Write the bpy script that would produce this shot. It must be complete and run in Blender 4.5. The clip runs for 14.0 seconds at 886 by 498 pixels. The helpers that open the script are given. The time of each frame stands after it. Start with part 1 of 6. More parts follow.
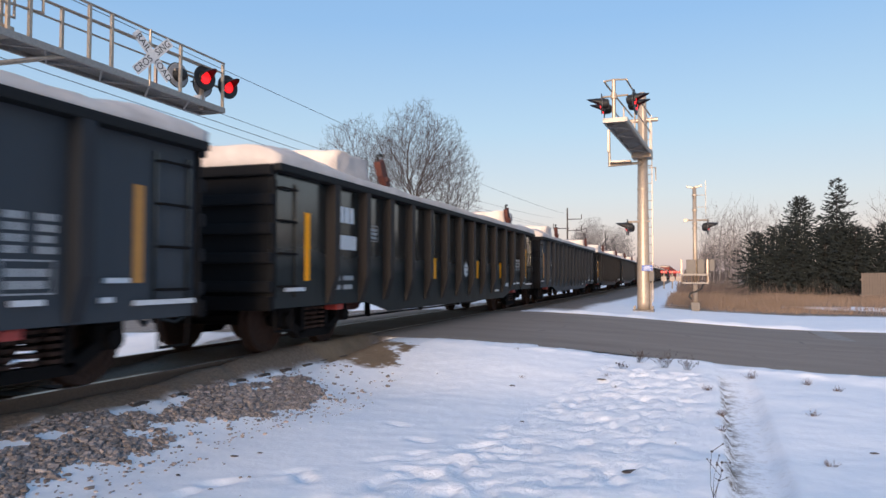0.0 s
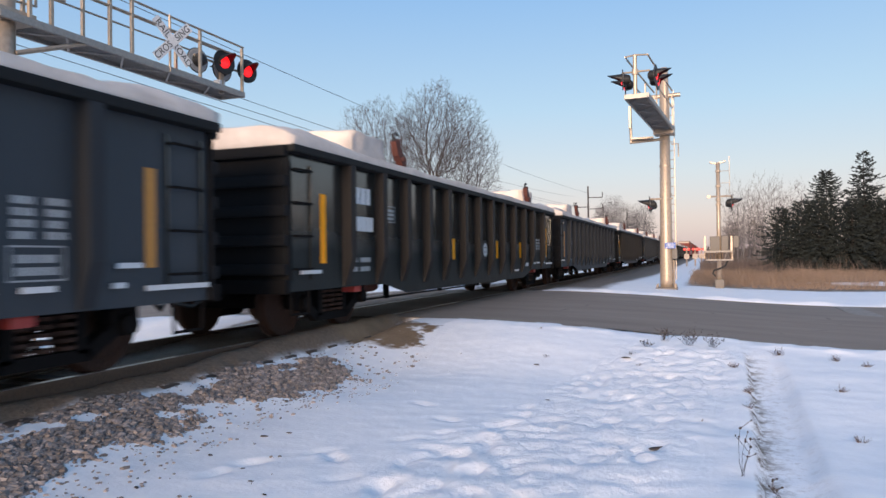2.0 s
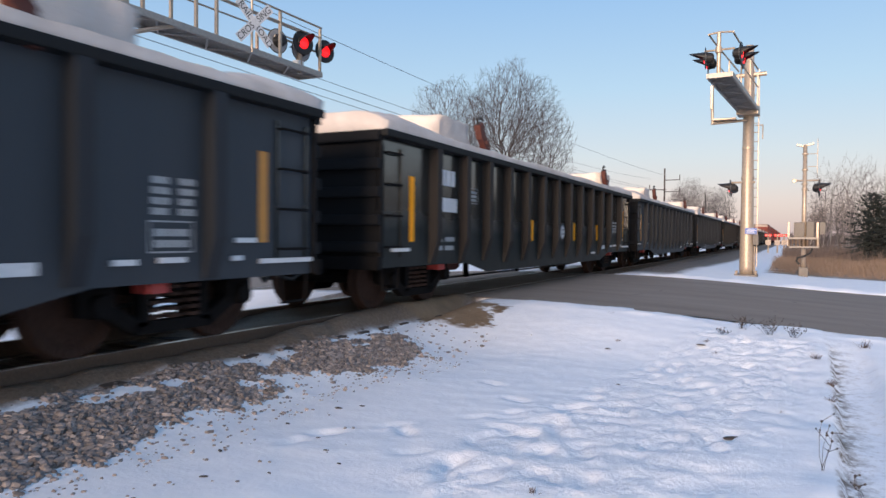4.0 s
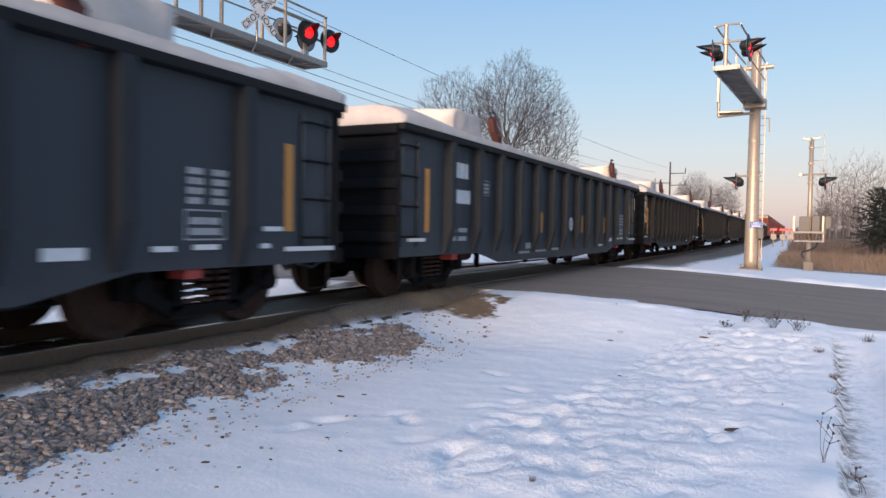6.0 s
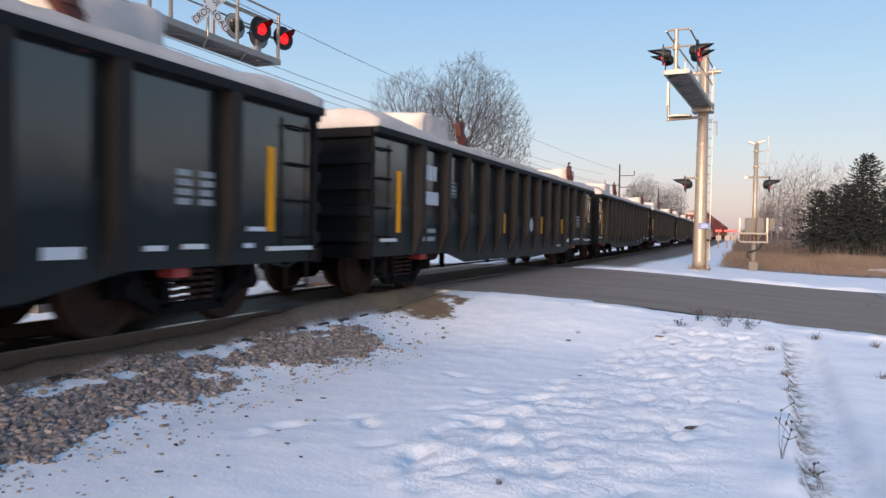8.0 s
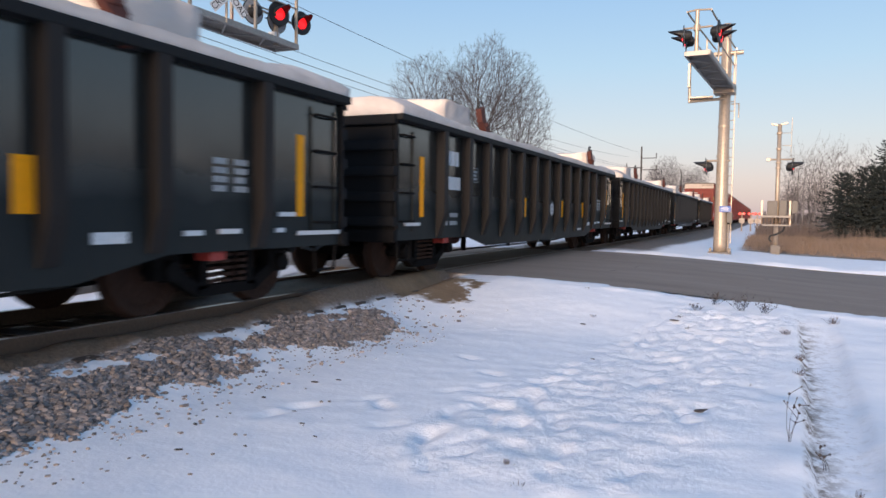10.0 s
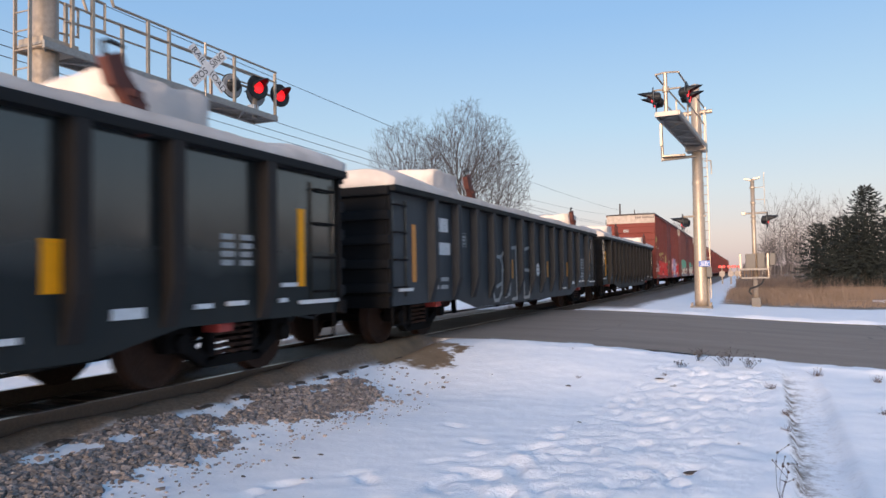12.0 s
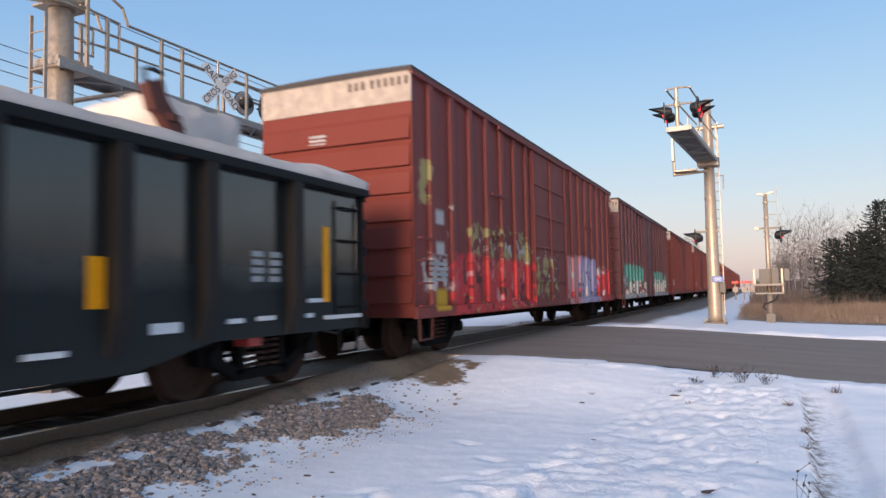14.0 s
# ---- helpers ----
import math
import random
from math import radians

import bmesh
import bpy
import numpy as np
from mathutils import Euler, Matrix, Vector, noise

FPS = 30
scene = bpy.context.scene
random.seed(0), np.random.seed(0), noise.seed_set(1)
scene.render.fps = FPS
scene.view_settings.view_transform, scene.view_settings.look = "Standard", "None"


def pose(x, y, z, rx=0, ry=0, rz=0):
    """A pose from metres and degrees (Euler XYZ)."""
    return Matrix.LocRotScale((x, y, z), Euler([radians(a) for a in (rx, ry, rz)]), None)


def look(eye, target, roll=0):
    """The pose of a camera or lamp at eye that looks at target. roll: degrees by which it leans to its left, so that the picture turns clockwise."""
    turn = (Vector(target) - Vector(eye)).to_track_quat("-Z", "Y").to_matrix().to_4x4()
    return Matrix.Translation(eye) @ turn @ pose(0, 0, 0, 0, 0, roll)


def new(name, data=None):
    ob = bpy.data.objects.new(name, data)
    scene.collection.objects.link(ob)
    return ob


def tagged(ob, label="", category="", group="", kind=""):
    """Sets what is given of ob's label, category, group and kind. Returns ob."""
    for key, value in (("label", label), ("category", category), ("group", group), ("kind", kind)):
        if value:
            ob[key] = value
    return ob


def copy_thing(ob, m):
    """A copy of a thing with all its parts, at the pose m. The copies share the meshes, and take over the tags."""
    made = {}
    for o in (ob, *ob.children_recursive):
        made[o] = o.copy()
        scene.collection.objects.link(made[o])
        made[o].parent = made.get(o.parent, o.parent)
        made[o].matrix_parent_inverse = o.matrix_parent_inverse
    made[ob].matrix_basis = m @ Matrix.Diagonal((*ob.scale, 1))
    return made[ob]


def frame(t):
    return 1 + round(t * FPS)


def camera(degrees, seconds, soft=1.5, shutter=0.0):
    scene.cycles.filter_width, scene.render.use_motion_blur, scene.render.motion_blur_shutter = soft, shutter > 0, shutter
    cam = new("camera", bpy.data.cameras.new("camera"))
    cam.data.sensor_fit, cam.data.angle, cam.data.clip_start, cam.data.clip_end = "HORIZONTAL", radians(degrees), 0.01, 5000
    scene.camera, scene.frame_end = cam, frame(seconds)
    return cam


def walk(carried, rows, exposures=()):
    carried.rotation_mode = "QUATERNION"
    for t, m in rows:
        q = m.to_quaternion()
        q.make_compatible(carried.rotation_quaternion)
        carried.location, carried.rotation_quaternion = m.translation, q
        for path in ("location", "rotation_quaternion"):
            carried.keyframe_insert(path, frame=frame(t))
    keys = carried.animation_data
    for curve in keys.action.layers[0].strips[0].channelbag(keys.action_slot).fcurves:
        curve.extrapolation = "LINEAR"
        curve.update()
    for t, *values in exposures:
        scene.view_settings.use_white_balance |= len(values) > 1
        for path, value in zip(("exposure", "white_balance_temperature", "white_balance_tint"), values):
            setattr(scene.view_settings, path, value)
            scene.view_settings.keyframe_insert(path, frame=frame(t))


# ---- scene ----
cam = camera(64.18, 14.0, shutter=0.18)
PATH = [
    (0.0, 0.032, 0.030, 1.537, 92.16, -0.13, 18.84),
    (0.5, 0.019, 0.017, 1.542, 91.71, 0.51, 19.63),
    (1.0, -0.011, 0.034, 1.533, 91.14, 1.06, 19.08),
    (1.5, 0.003, 0.025, 1.534, 90.70, 0.75, 19.28),
    (2.0, 0.005, 0.016, 1.533, 90.61, 0.69, 20.50),
    (2.5, 0.012, -0.012, 1.529, 89.35, 0.46, 22.14),
    (3.0, -0.001, -0.029, 1.516, 89.02, 0.24, 25.09),
    (3.5, 0.004, -0.030, 1.523, 89.73, 0.02, 25.76),
    (3.7, -0.005, -0.031, 1.535, 89.33, -0.26, 25.98),
    (6.0, 0.006, -0.023, 1.515, 88.36, -0.92, 26.54),
    (6.5, 0.010, -0.025, 1.502, 87.74, -1.17, 25.30),
    (7.0, -0.030, -0.007, 1.496, 87.13, -1.57, 24.52),
    (7.5, -0.076, 0.014, 1.498, 87.72, -1.57, 23.31),
    (7.7, -0.098, 0.025, 1.501, 88.61, -1.01, 22.71),
    (9.8, -0.019, -0.023, 1.505, 86.69, -1.18, 23.31),
    (10.0, -0.002, -0.023, 1.518, 87.14, -0.86, 24.38),
    (10.5, 0.005, -0.013, 1.527, 89.11, 0.16, 24.89),
    (11.0, 0.027, -0.018, 1.549, 90.70, 0.01, 24.50),
    (11.5, 0.026, -0.008, 1.550, 90.50, 0.94, 22.88),
    (12.0, 0.029, -0.006, 1.558, 92.18, 1.03, 23.03),
    (12.5, 0.028, 0.004, 1.556, 92.71, 1.10, 23.41),
    (13.0, 0.018, 0.016, 1.557, 93.26, 0.86, 23.38),
    (13.5, 0.022, 0.015, 1.561, 93.27, 1.17, 23.70),
    (14.0, 0.006, 0.029, 1.549, 93.53, 1.16, 23.92),
]
walk(cam, [(t, pose(x, y, z, rx, ry, rz)) for t, x, y, z, rx, ry, rz in PATH], [(0, 0.2), (14, 0.2)])

# ---- world and light ----
SUN_AZ, SUN_EL = 180.0, 11.0   # degrees clockwise from +y, and above the horizon


def build_world():
    w = bpy.data.worlds.new("winter_dusk")
    scene.world = w
    w.use_nodes = True
    nt = w.node_tree
    nt.nodes.clear()
    out = nt.nodes.new("ShaderNodeOutputWorld")
    add = nt.nodes.new("ShaderNodeAddShader")
    sky = nt.nodes.new("ShaderNodeTexSky")
    sky.sky_type = "NISHITA"
    sky.sun_disc = False
    sky.sun_elevation = radians(SUN_EL)
    sky.sun_rotation = radians(SUN_AZ)
    b1 = nt.nodes.new("ShaderNodeBackground")
    b1.inputs["Strength"].default_value = 0.04
    nt.links.new(sky.outputs[0], b1.inputs[0])
    tc = nt.nodes.new("ShaderNodeTexCoord")
    sep = nt.nodes.new("ShaderNodeSeparateXYZ")
    nt.links.new(tc.outputs["Generated"], sep.inputs[0])
    ramp = nt.nodes.new("ShaderNodeValToRGB")
    stops = [(0.0, (0.60, 0.46, 0.54)), (0.05, (0.69, 0.55, 0.61)), (0.11, (0.62, 0.645, 0.73)), (0.20, (0.46, 0.64, 0.83)),
             (0.34, (0.29, 0.52, 0.86)), (0.6, (0.21, 0.42, 0.77)), (1.0, (0.20, 0.38, 0.70))]
    while len(ramp.color_ramp.elements) < len(stops):
        ramp.color_ramp.elements.new(0.5)
    for el, (p, c) in zip(ramp.color_ramp.elements, stops):
        el.position, el.color = p, (*c, 1)
    nt.links.new(sep.outputs["Z"], ramp.inputs[0])
    b2 = nt.nodes.new("ShaderNodeBackground")
    b2.inputs["Strength"].default_value = 0.68
    nt.links.new(ramp.outputs[0], b2.inputs[0])
    nt.links.new(b1.outputs[0], add.inputs[0])
    nt.links.new(b2.outputs[0], add.inputs[1])
    nt.links.new(add.outputs[0], out.inputs[0])
    lamp = bpy.data.lights.new("sun", "SUN")
    lamp.energy, lamp.angle, lamp.color = 5.0, radians(26), (1.0, 0.75, 0.57)
    ob = new("sun", lamp)
    az, el = radians(SUN_AZ), radians(SUN_EL)
    d = Vector((math.sin(az) * math.cos(el), math.cos(az) * math.cos(el), math.sin(el)))
    ob.matrix_world = look(d * 50, (0, 0, 0))


build_world()


# ---- materials ----
class Nodes:
    """A small builder for node materials with a Principled surface."""

    def __init__(self, name, rough=0.6, metal=0.0, spec=0.5):
        self.mat = bpy.data.materials.new(name)
        self.mat.use_nodes = True
        self.nt = self.mat.node_tree
        self.bsdf = self.nt.nodes["Principled BSDF"]
        self.bsdf.inputs["Roughness"].default_value = rough
        self.bsdf.inputs["Metallic"].default_value = metal
        self.bsdf.inputs["Specular IOR Level"].default_value = spec
        self.tc = self.nt.nodes.new("ShaderNodeTexCoord")

    def node(self, kind):
        return self.nt.nodes.new(kind)

    def link(self, a, b):
        self.nt.links.new(a, b)

    def mapped(self, scale=(1, 1, 1)):
        m = self.node("ShaderNodeMapping")
        m.inputs["Scale"].default_value = scale
        self.link(self.tc.outputs["Object"], m.inputs[0])
        return m.outputs[0]

    def noise(self, scale, detail=4, rough=0.6, stretch=(1, 1, 1)):
        n = self.node("ShaderNodeTexNoise")
        n.inputs["Scale"].default_value = scale
        n.inputs["Detail"].default_value = detail
        n.inputs["Roughness"].default_value = rough
        self.link(self.mapped(stretch), n.inputs["Vector"])
        return n.outputs["Fac"]

    def ramp(self, fac, stops):
        r = self.node("ShaderNodeValToRGB")
        while len(r.color_ramp.elements) < len(stops):
            r.color_ramp.elements.new(0.5)
        for el, (p, c) in zip(r.color_ramp.elements, stops):
            el.position, el.color = p, (*c, 1) if len(c) == 3 else c
        self.link(fac, r.inputs[0])
        return r.outputs[0]

    def math(self, op, a, b=None, clamp=False):
        m = self.node("ShaderNodeMath")
        m.operation, m.use_clamp = op, clamp
        for i, v in enumerate((a, b)):
            if v is None:
                continue
            if isinstance(v, (int, float)):
                m.inputs[i].default_value = v
            else:
                self.link(v, m.inputs[i])
        return m.outputs[0]

    def mix(self, fac, a, b, blend="MIX"):
        m = self.node("ShaderNodeMix")
        m.data_type, m.blend_type = "RGBA", blend
        for i, v in ((0, fac), (6, a), (7, b)):
            if isinstance(v, (int, float)):
                m.inputs[i].default_value = v
            elif isinstance(v, tuple):
                m.inputs[i].default_value = (*v, 1)
            else:
                self.link(v, m.inputs[i])
        return m.outputs[2]

    def colour(self, socket):
        if isinstance(socket, tuple):
            self.bsdf.inputs["Base Color"].default_value = (*socket, 1)
        else:
            self.link(socket, self.bsdf.inputs["Base Color"])
        return self

    def rough(self, fac, lo, hi):
        m = self.node("ShaderNodeMapRange")
        m.inputs["To Min"].default_value, m.inputs["To Max"].default_value = lo, hi
        self.link(fac, m.inputs["Value"])
        self.link(m.outputs[0], self.bsdf.inputs["Roughness"])
        return self

    def bump(self, height, strength=0.4, distance=0.01):
        b = self.node("ShaderNodeBump")
        b.inputs["Strength"].default_value, b.inputs["Distance"].default_value = strength, distance
        self.link(height, b.inputs["Height"])
        self.link(b.outputs[0], self.bsdf.inputs["Normal"])
        return self


def plain(name, colour, rough=0.5, metal=0.0, grain=30, vary=0.25, bump=0.15, spec=0.4):
    n = Nodes(name, rough, metal, spec)
    f = n.noise(grain, 5)
    g = n.noise(grain * 0.12, 3)
    lo = tuple(c * (1 - vary) for c in colour)
    hi = tuple(min(1, c * (1 + vary)) for c in colour)
    c = n.mix(n.math("MULTIPLY", g, 0.6), n.ramp(f, [(0.3, lo), (0.7, hi)]), lo)
    n.colour(c).rough(f, max(0.05, rough - 0.12), min(1, rough + 0.12)).bump(f, bump, 0.004)
    return n.mat


def snow_material():
    n = Nodes("snow", 0.55, 0, 0.3)
    f = n.noise(3.0, 6)
    g = n.noise(60, 3)
    n.colour(n.ramp(f, [(0.3, (0.74, 0.77, 0.83)), (0.7, (0.84, 0.86, 0.90))]))
    n.bump(n.math("ADD", n.math("MULTIPLY", f, 1.0), n.math("MULTIPLY", g, 0.25)), 0.5, 0.03)
    return n.mat


def stone_material():
    """Crushed granite, each stone its own shade."""
    n = Nodes("ballast_stone", 0.9)
    geo, info = n.node("ShaderNodeNewGeometry"), n.node("ShaderNodeObjectInfo")
    pick = n.math("FRACT", n.math("ADD", geo.outputs["Random Per Island"], info.outputs["Random"]))
    shade = n.ramp(pick, [(0.0, (0.14, 0.122, 0.118)), (0.45, (0.25, 0.215, 0.20)), (0.8, (0.35, 0.30, 0.28)), (1.0, (0.48, 0.41, 0.385))])
    f = n.noise(40, 4)
    n.colour(n.mix(n.math("MULTIPLY", f, 0.5), shade, (0.12, 0.10, 0.085))).bump(f, 0.4, 0.006)
    return n.mat


def sun_tinted_snow():
    """Wind-packed snow on the load, dusty, with warm sunlight put into its cream."""
    n = Nodes("sun_tinted_snow", 0.7, 0, 0.2)
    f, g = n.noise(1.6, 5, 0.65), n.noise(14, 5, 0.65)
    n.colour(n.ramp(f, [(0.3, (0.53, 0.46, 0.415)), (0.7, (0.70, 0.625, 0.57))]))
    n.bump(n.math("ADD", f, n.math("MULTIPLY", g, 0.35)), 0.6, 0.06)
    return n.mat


def between(n, v, lo, hi):
    """0 below lo, 1 above hi."""
    m = n.node("ShaderNodeMapRange")
    m.inputs["From Min"].default_value, m.inputs["From Max"].default_value = lo, hi
    n.link(v, m.inputs["Value"])
    return m.outputs[0]


TRACK_X = -6.4
RAIL_Z = 0.44
ROAD_Y0, ROAD_Y1 = 11.95, 21.9


GRAVEL_EDGE = ((-30, -4.2), (0.5, -3.95), (2.7, -4.05), (3.4, -4.1), (4.8, -4.2), (5.5, -4.6), (6.2, -4.35), (7.2, -3.98), (8.0, -4.3), (8.8, -4.9), (9.6, -5.3), (30, -5.4))


def gravel(x, y):
    """How much crushed stone shows through the snow beside the track, 0 to 1."""
    for (ya, xa), (yb, xb) in zip(GRAVEL_EDGE, GRAVEL_EDGE[1:]):
        if ya <= y <= yb:
            edge = xa + (xb - xa) * (y - ya) / (yb - ya)
            break
    else:
        return 0.0
    edge += -0.10 + 0.30 * noise.noise((y * 1.3, x * 1.3, 3)) + 0.26 * noise.noise((y * 4, x * 4, 6))
    g = min(1.0, max(0.0, 0.5 + (edge - x) * 5))
    drift = 0.40 * noise.noise((x * 2.6, y * 1.1, 12)) + 0.45 * noise.noise((x * 6, y * 3.6, 5)) + 0.36 * (1 - smoothstep(-4.95, -4.75, x)) + 0.06 * max(0, y - 5)
    return g * min(1.0, max(0.0, (0.47 - drift) * 6))


def ground_material():
    n = Nodes("winter_ground", 0.7, 0, 0.25)
    sep = n.node("ShaderNodeSeparateXYZ")
    n.link(n.tc.outputs["Object"], sep.inputs[0])
    x, y = sep.outputs["X"], sep.outputs["Y"]
    big, mid, fine = n.noise(0.55, 5, 0.65), n.noise(2.2, 6, 0.7), n.noise(26, 5, 0.6)
    tiny = n.noise(90, 3)
    snow = n.ramp(mid, [(0.3, (0.79, 0.81, 0.855)), (0.7, (0.88, 0.885, 0.905))])
    stone = n.ramp(fine, [(0.30, (0.06, 0.050, 0.043)), (0.5, (0.17, 0.135, 0.112)), (0.72, (0.31, 0.25, 0.21))])
    dirt = n.ramp(mid, [(0.3, (0.17, 0.115, 0.07)), (0.7, (0.30, 0.21, 0.13))])
    straw = n.ramp(mid, [(0.3, (0.11, 0.08, 0.055)), (0.7, (0.19, 0.14, 0.10))])
    wob = n.math("MULTIPLY", n.math("SUBTRACT", big, 0.5), 2.2)
    wob2 = n.math("MULTIPLY", n.math("SUBTRACT", mid, 0.5), 1.9)
    xx = n.math("ADD", n.math("ADD", x, wob), wob2)
    # crushed stone beside the track, its edge broken by drifts
    grit = n.node("ShaderNodeAttribute")
    grit.attribute_name = "grit"
    side = between(n, n.math("ADD", grit.outputs["Fac"], n.math("MULTIPLY", n.math("SUBTRACT", mid, 0.5), 0.7)), 0.42, 0.58)
    inner = n.math("SUBTRACT", 1.0, between(n, n.math("ADD", x, n.math("MULTIPLY", wob2, 0.12)), -5.22, -5.08))
    stones = n.math("MAXIMUM", side, inner)
    far_bank = between(n, y, 22.5, 25.0)
    bank = n.math("MULTIPLY", n.math("SUBTRACT", 1.0, between(n, n.math("ADD", x, n.math("MULTIPLY", wob2, 0.5)), -3.6, -3.1)), far_bank)
    stones = n.math("MAXIMUM", stones, bank)
    west = n.math("SUBTRACT", 1.0, between(n, n.math("ADD", x, n.math("MULTIPLY", wob, 0.3)), -7.95, -7.75))
    stones = n.math("MULTIPLY", stones, n.math("SUBTRACT", 1.0, west))
    # bare brown dirt beside the crossing
    dx = n.math("DIVIDE", n.math("ADD", xx, 5.1), 1.05)
    dy = n.math("DIVIDE", n.math("SUBTRACT", y, 10.5), 1.0)
    rad = n.math("ADD", n.math("MULTIPLY", dx, dx), n.math("MULTIPLY", dy, dy))
    dirtm = n.math("SUBTRACT", 1.0, between(n, rad, 0.75, 1.1))
    # dry field across the road
    strawm = n.math("MULTIPLY", between(n, n.math("ADD", x, n.math("MULTIPLY", wob2, 0.4)), -1.0, -0.6), between(n, n.math("ADD", y, wob2), 30.2, 31.0))
    px, py = n.math("DIVIDE", n.math("SUBTRACT", x, 7.6), 2.3), n.math("DIVIDE", n.math("SUBTRACT", n.math("ADD", y, wob2), 37.8), 2.8)
    patch = between(n, n.math("ADD", n.math("MULTIPLY", px, px), n.math("MULTIPLY", py, py)), 0.8, 1.1)
    patchy = n.math("MULTIPLY", n.math("MULTIPLY", strawm, patch), between(n, big, 0.30, 0.42))
    c = n.mix(stones, snow, stone)
    brown = n.ramp(fine, [(0.3, (0.13, 0.094, 0.068)), (0.7, (0.24, 0.175, 0.125))])
    c = n.mix(n.math("MULTIPLY", inner, n.math("SUBTRACT", 1.0, west)), c, brown)
    c = n.mix(dirtm, c, dirt)
    c = n.mix(patchy, c, straw)
    # slush and grit in the wheel rut
    far = n.math("MAXIMUM", n.math("SUBTRACT", y, 9.0), 0.0)
    line = n.math("SUBTRACT", n.math("ADD", 0.325, n.math("MULTIPLY", y, 0.035)), n.math("MULTIPLY", n.math("MULTIPLY", far, far), 0.012))
    rx = n.math("ADD", n.math("SUBTRACT", x, line), n.math("MULTIPLY", wob2, 0.05))
    open_rut = n.math("SUBTRACT", 1.0, between(n, y, 9.5, 11.8))
    trough = n.math("MULTIPLY", n.math("MULTIPLY", between(n, rx, -0.22, -0.17), n.math("SUBTRACT", 1.0, between(n, rx, 0.10, 0.32))), open_rut)
    c = n.mix(n.math("MULTIPLY", trough, between(n, n.noise(11, 7, 0.8), 0.50, 0.85)), c, (0.34, 0.30, 0.26))
    lip = n.math("MULTIPLY", n.math("MULTIPLY", between(n, rx, -0.23, -0.19), n.math("SUBTRACT", 1.0, between(n, rx, -0.16, 0.06))), open_rut)
    c = n.mix(n.math("MULTIPLY", lip, between(n, n.noise(4.5, 8, 0.8), 0.47, 0.58)), c, (0.12, 0.085, 0.055))
    # litter frozen into the drift
    speck = n.math("MULTIPLY", between(n, tiny, 0.69, 0.73), between(n, big, 0.5, 0.62))
    c = n.mix(n.math("MULTIPLY", speck, 0.7), c, (0.10, 0.07, 0.05))
    n.colour(c)
    rocky = n.math("MULTIPLY", fine, n.math("ADD", 0.04, n.math("MULTIPLY", n.math("MAXIMUM", stones, dirtm), 0.6)))
    trod = n.node("ShaderNodeAttribute")
    trod.attribute_name = "trod"
    crumbs = n.math("MULTIPLY", n.math("MULTIPLY", n.noise(9, 6, 0.7), 1.3), n.math("ADD", 0.03, n.math("MULTIPLY", trod.outputs["Fac"], 0.8)))
    n.bump(n.math("ADD", n.math("ADD", n.math("MULTIPLY", mid, 0.45), rocky), crumbs), 0.6, 0.05)
    return n.mat


def asphalt_material():
    n = Nodes("asphalt", 0.85)
    f, g = n.noise(140, 3), n.noise(0.6, 5, 0.65, (0.5, 2.5, 1))
    c = n.mix(n.math("MULTIPLY", f, 0.4), n.ramp(g, [(0.3, (0.20, 0.156, 0.126)), (0.7, (0.285, 0.23, 0.188))]), (0.11, 0.095, 0.085))
    vor = n.node("ShaderNodeTexVoronoi")
    vor.feature = "DISTANCE_TO_EDGE"
    vor.inputs["Scale"].default_value = 0.42
    warp = n.node("ShaderNodeVectorMath")
    n.link(n.mapped((1, 1.6, 1)), warp.inputs[0])
    nz = n.node("ShaderNodeTexNoise")
    nz.inputs["Scale"].default_value = 1.7
    n.link(nz.outputs["Color"], warp.inputs[1])
    n.link(warp.outputs[0], vor.inputs["Vector"])
    crack = n.math("SUBTRACT", 1.0, between(n, vor.outputs["Distance"], 0.004, 0.016))
    c = n.mix(n.math("MULTIPLY", crack, between(n, g, 0.52, 0.75)), c, (0.045, 0.04, 0.036))
    n.colour(c).bump(f, 0.4, 0.004)
    return n.mat


def wagon_paint(name, base, rust, sheen=0.42, spec=0.25, dent=0.45, reflect_z=None):
    """Weathered wagon enamel: rust runs, road film, on request a dark reflection set in low down."""
    n = Nodes(name, sheen, 0, spec)
    runs = n.noise(1.1, 5, 0.65, (1, 5, 0.35))
    film = n.noise(0.7, 4)
    fine = n.noise(45, 4)
    c = n.mix(n.math("MULTIPLY", between(n, runs, 0.52, 0.78), 0.5), base, rust)
    c = n.mix(n.math("MULTIPLY", film, 0.3), c, tuple(0.7 * v + 0.008 for v in base))
    c = n.mix(n.math("MULTIPLY", fine, 0.18), c, tuple(min(1, v * 1.6) for v in base))
    n.colour(c).rough(runs, sheen - 0.08, sheen + 0.2).bump(n.math("ADD", film, n.math("MULTIPLY", fine, 0.05)), dent, 0.05)
    if reflect_z:      # sheen cut low down, standing in for the dark mirrored horizon
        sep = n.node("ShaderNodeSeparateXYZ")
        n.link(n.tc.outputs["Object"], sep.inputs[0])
        sky_part = between(n, n.math("ADD", sep.outputs["Z"], n.math("MULTIPLY", n.math("SUBTRACT", film, 0.5), 0.5)), reflect_z - 0.2, reflect_z + 0.2)
        n.link(n.math("ADD", 0.22, n.math("MULTIPLY", sky_part, spec - 0.22)), n.bsdf.inputs["Specular IOR Level"])
        n.link(n.math("SUBTRACT", n.math("ADD", 0.42, n.math("MULTIPLY", runs, 0.25)), n.math("MULTIPLY", sky_part, 0.40)), n.bsdf.inputs["Roughness"])
    return n.mat


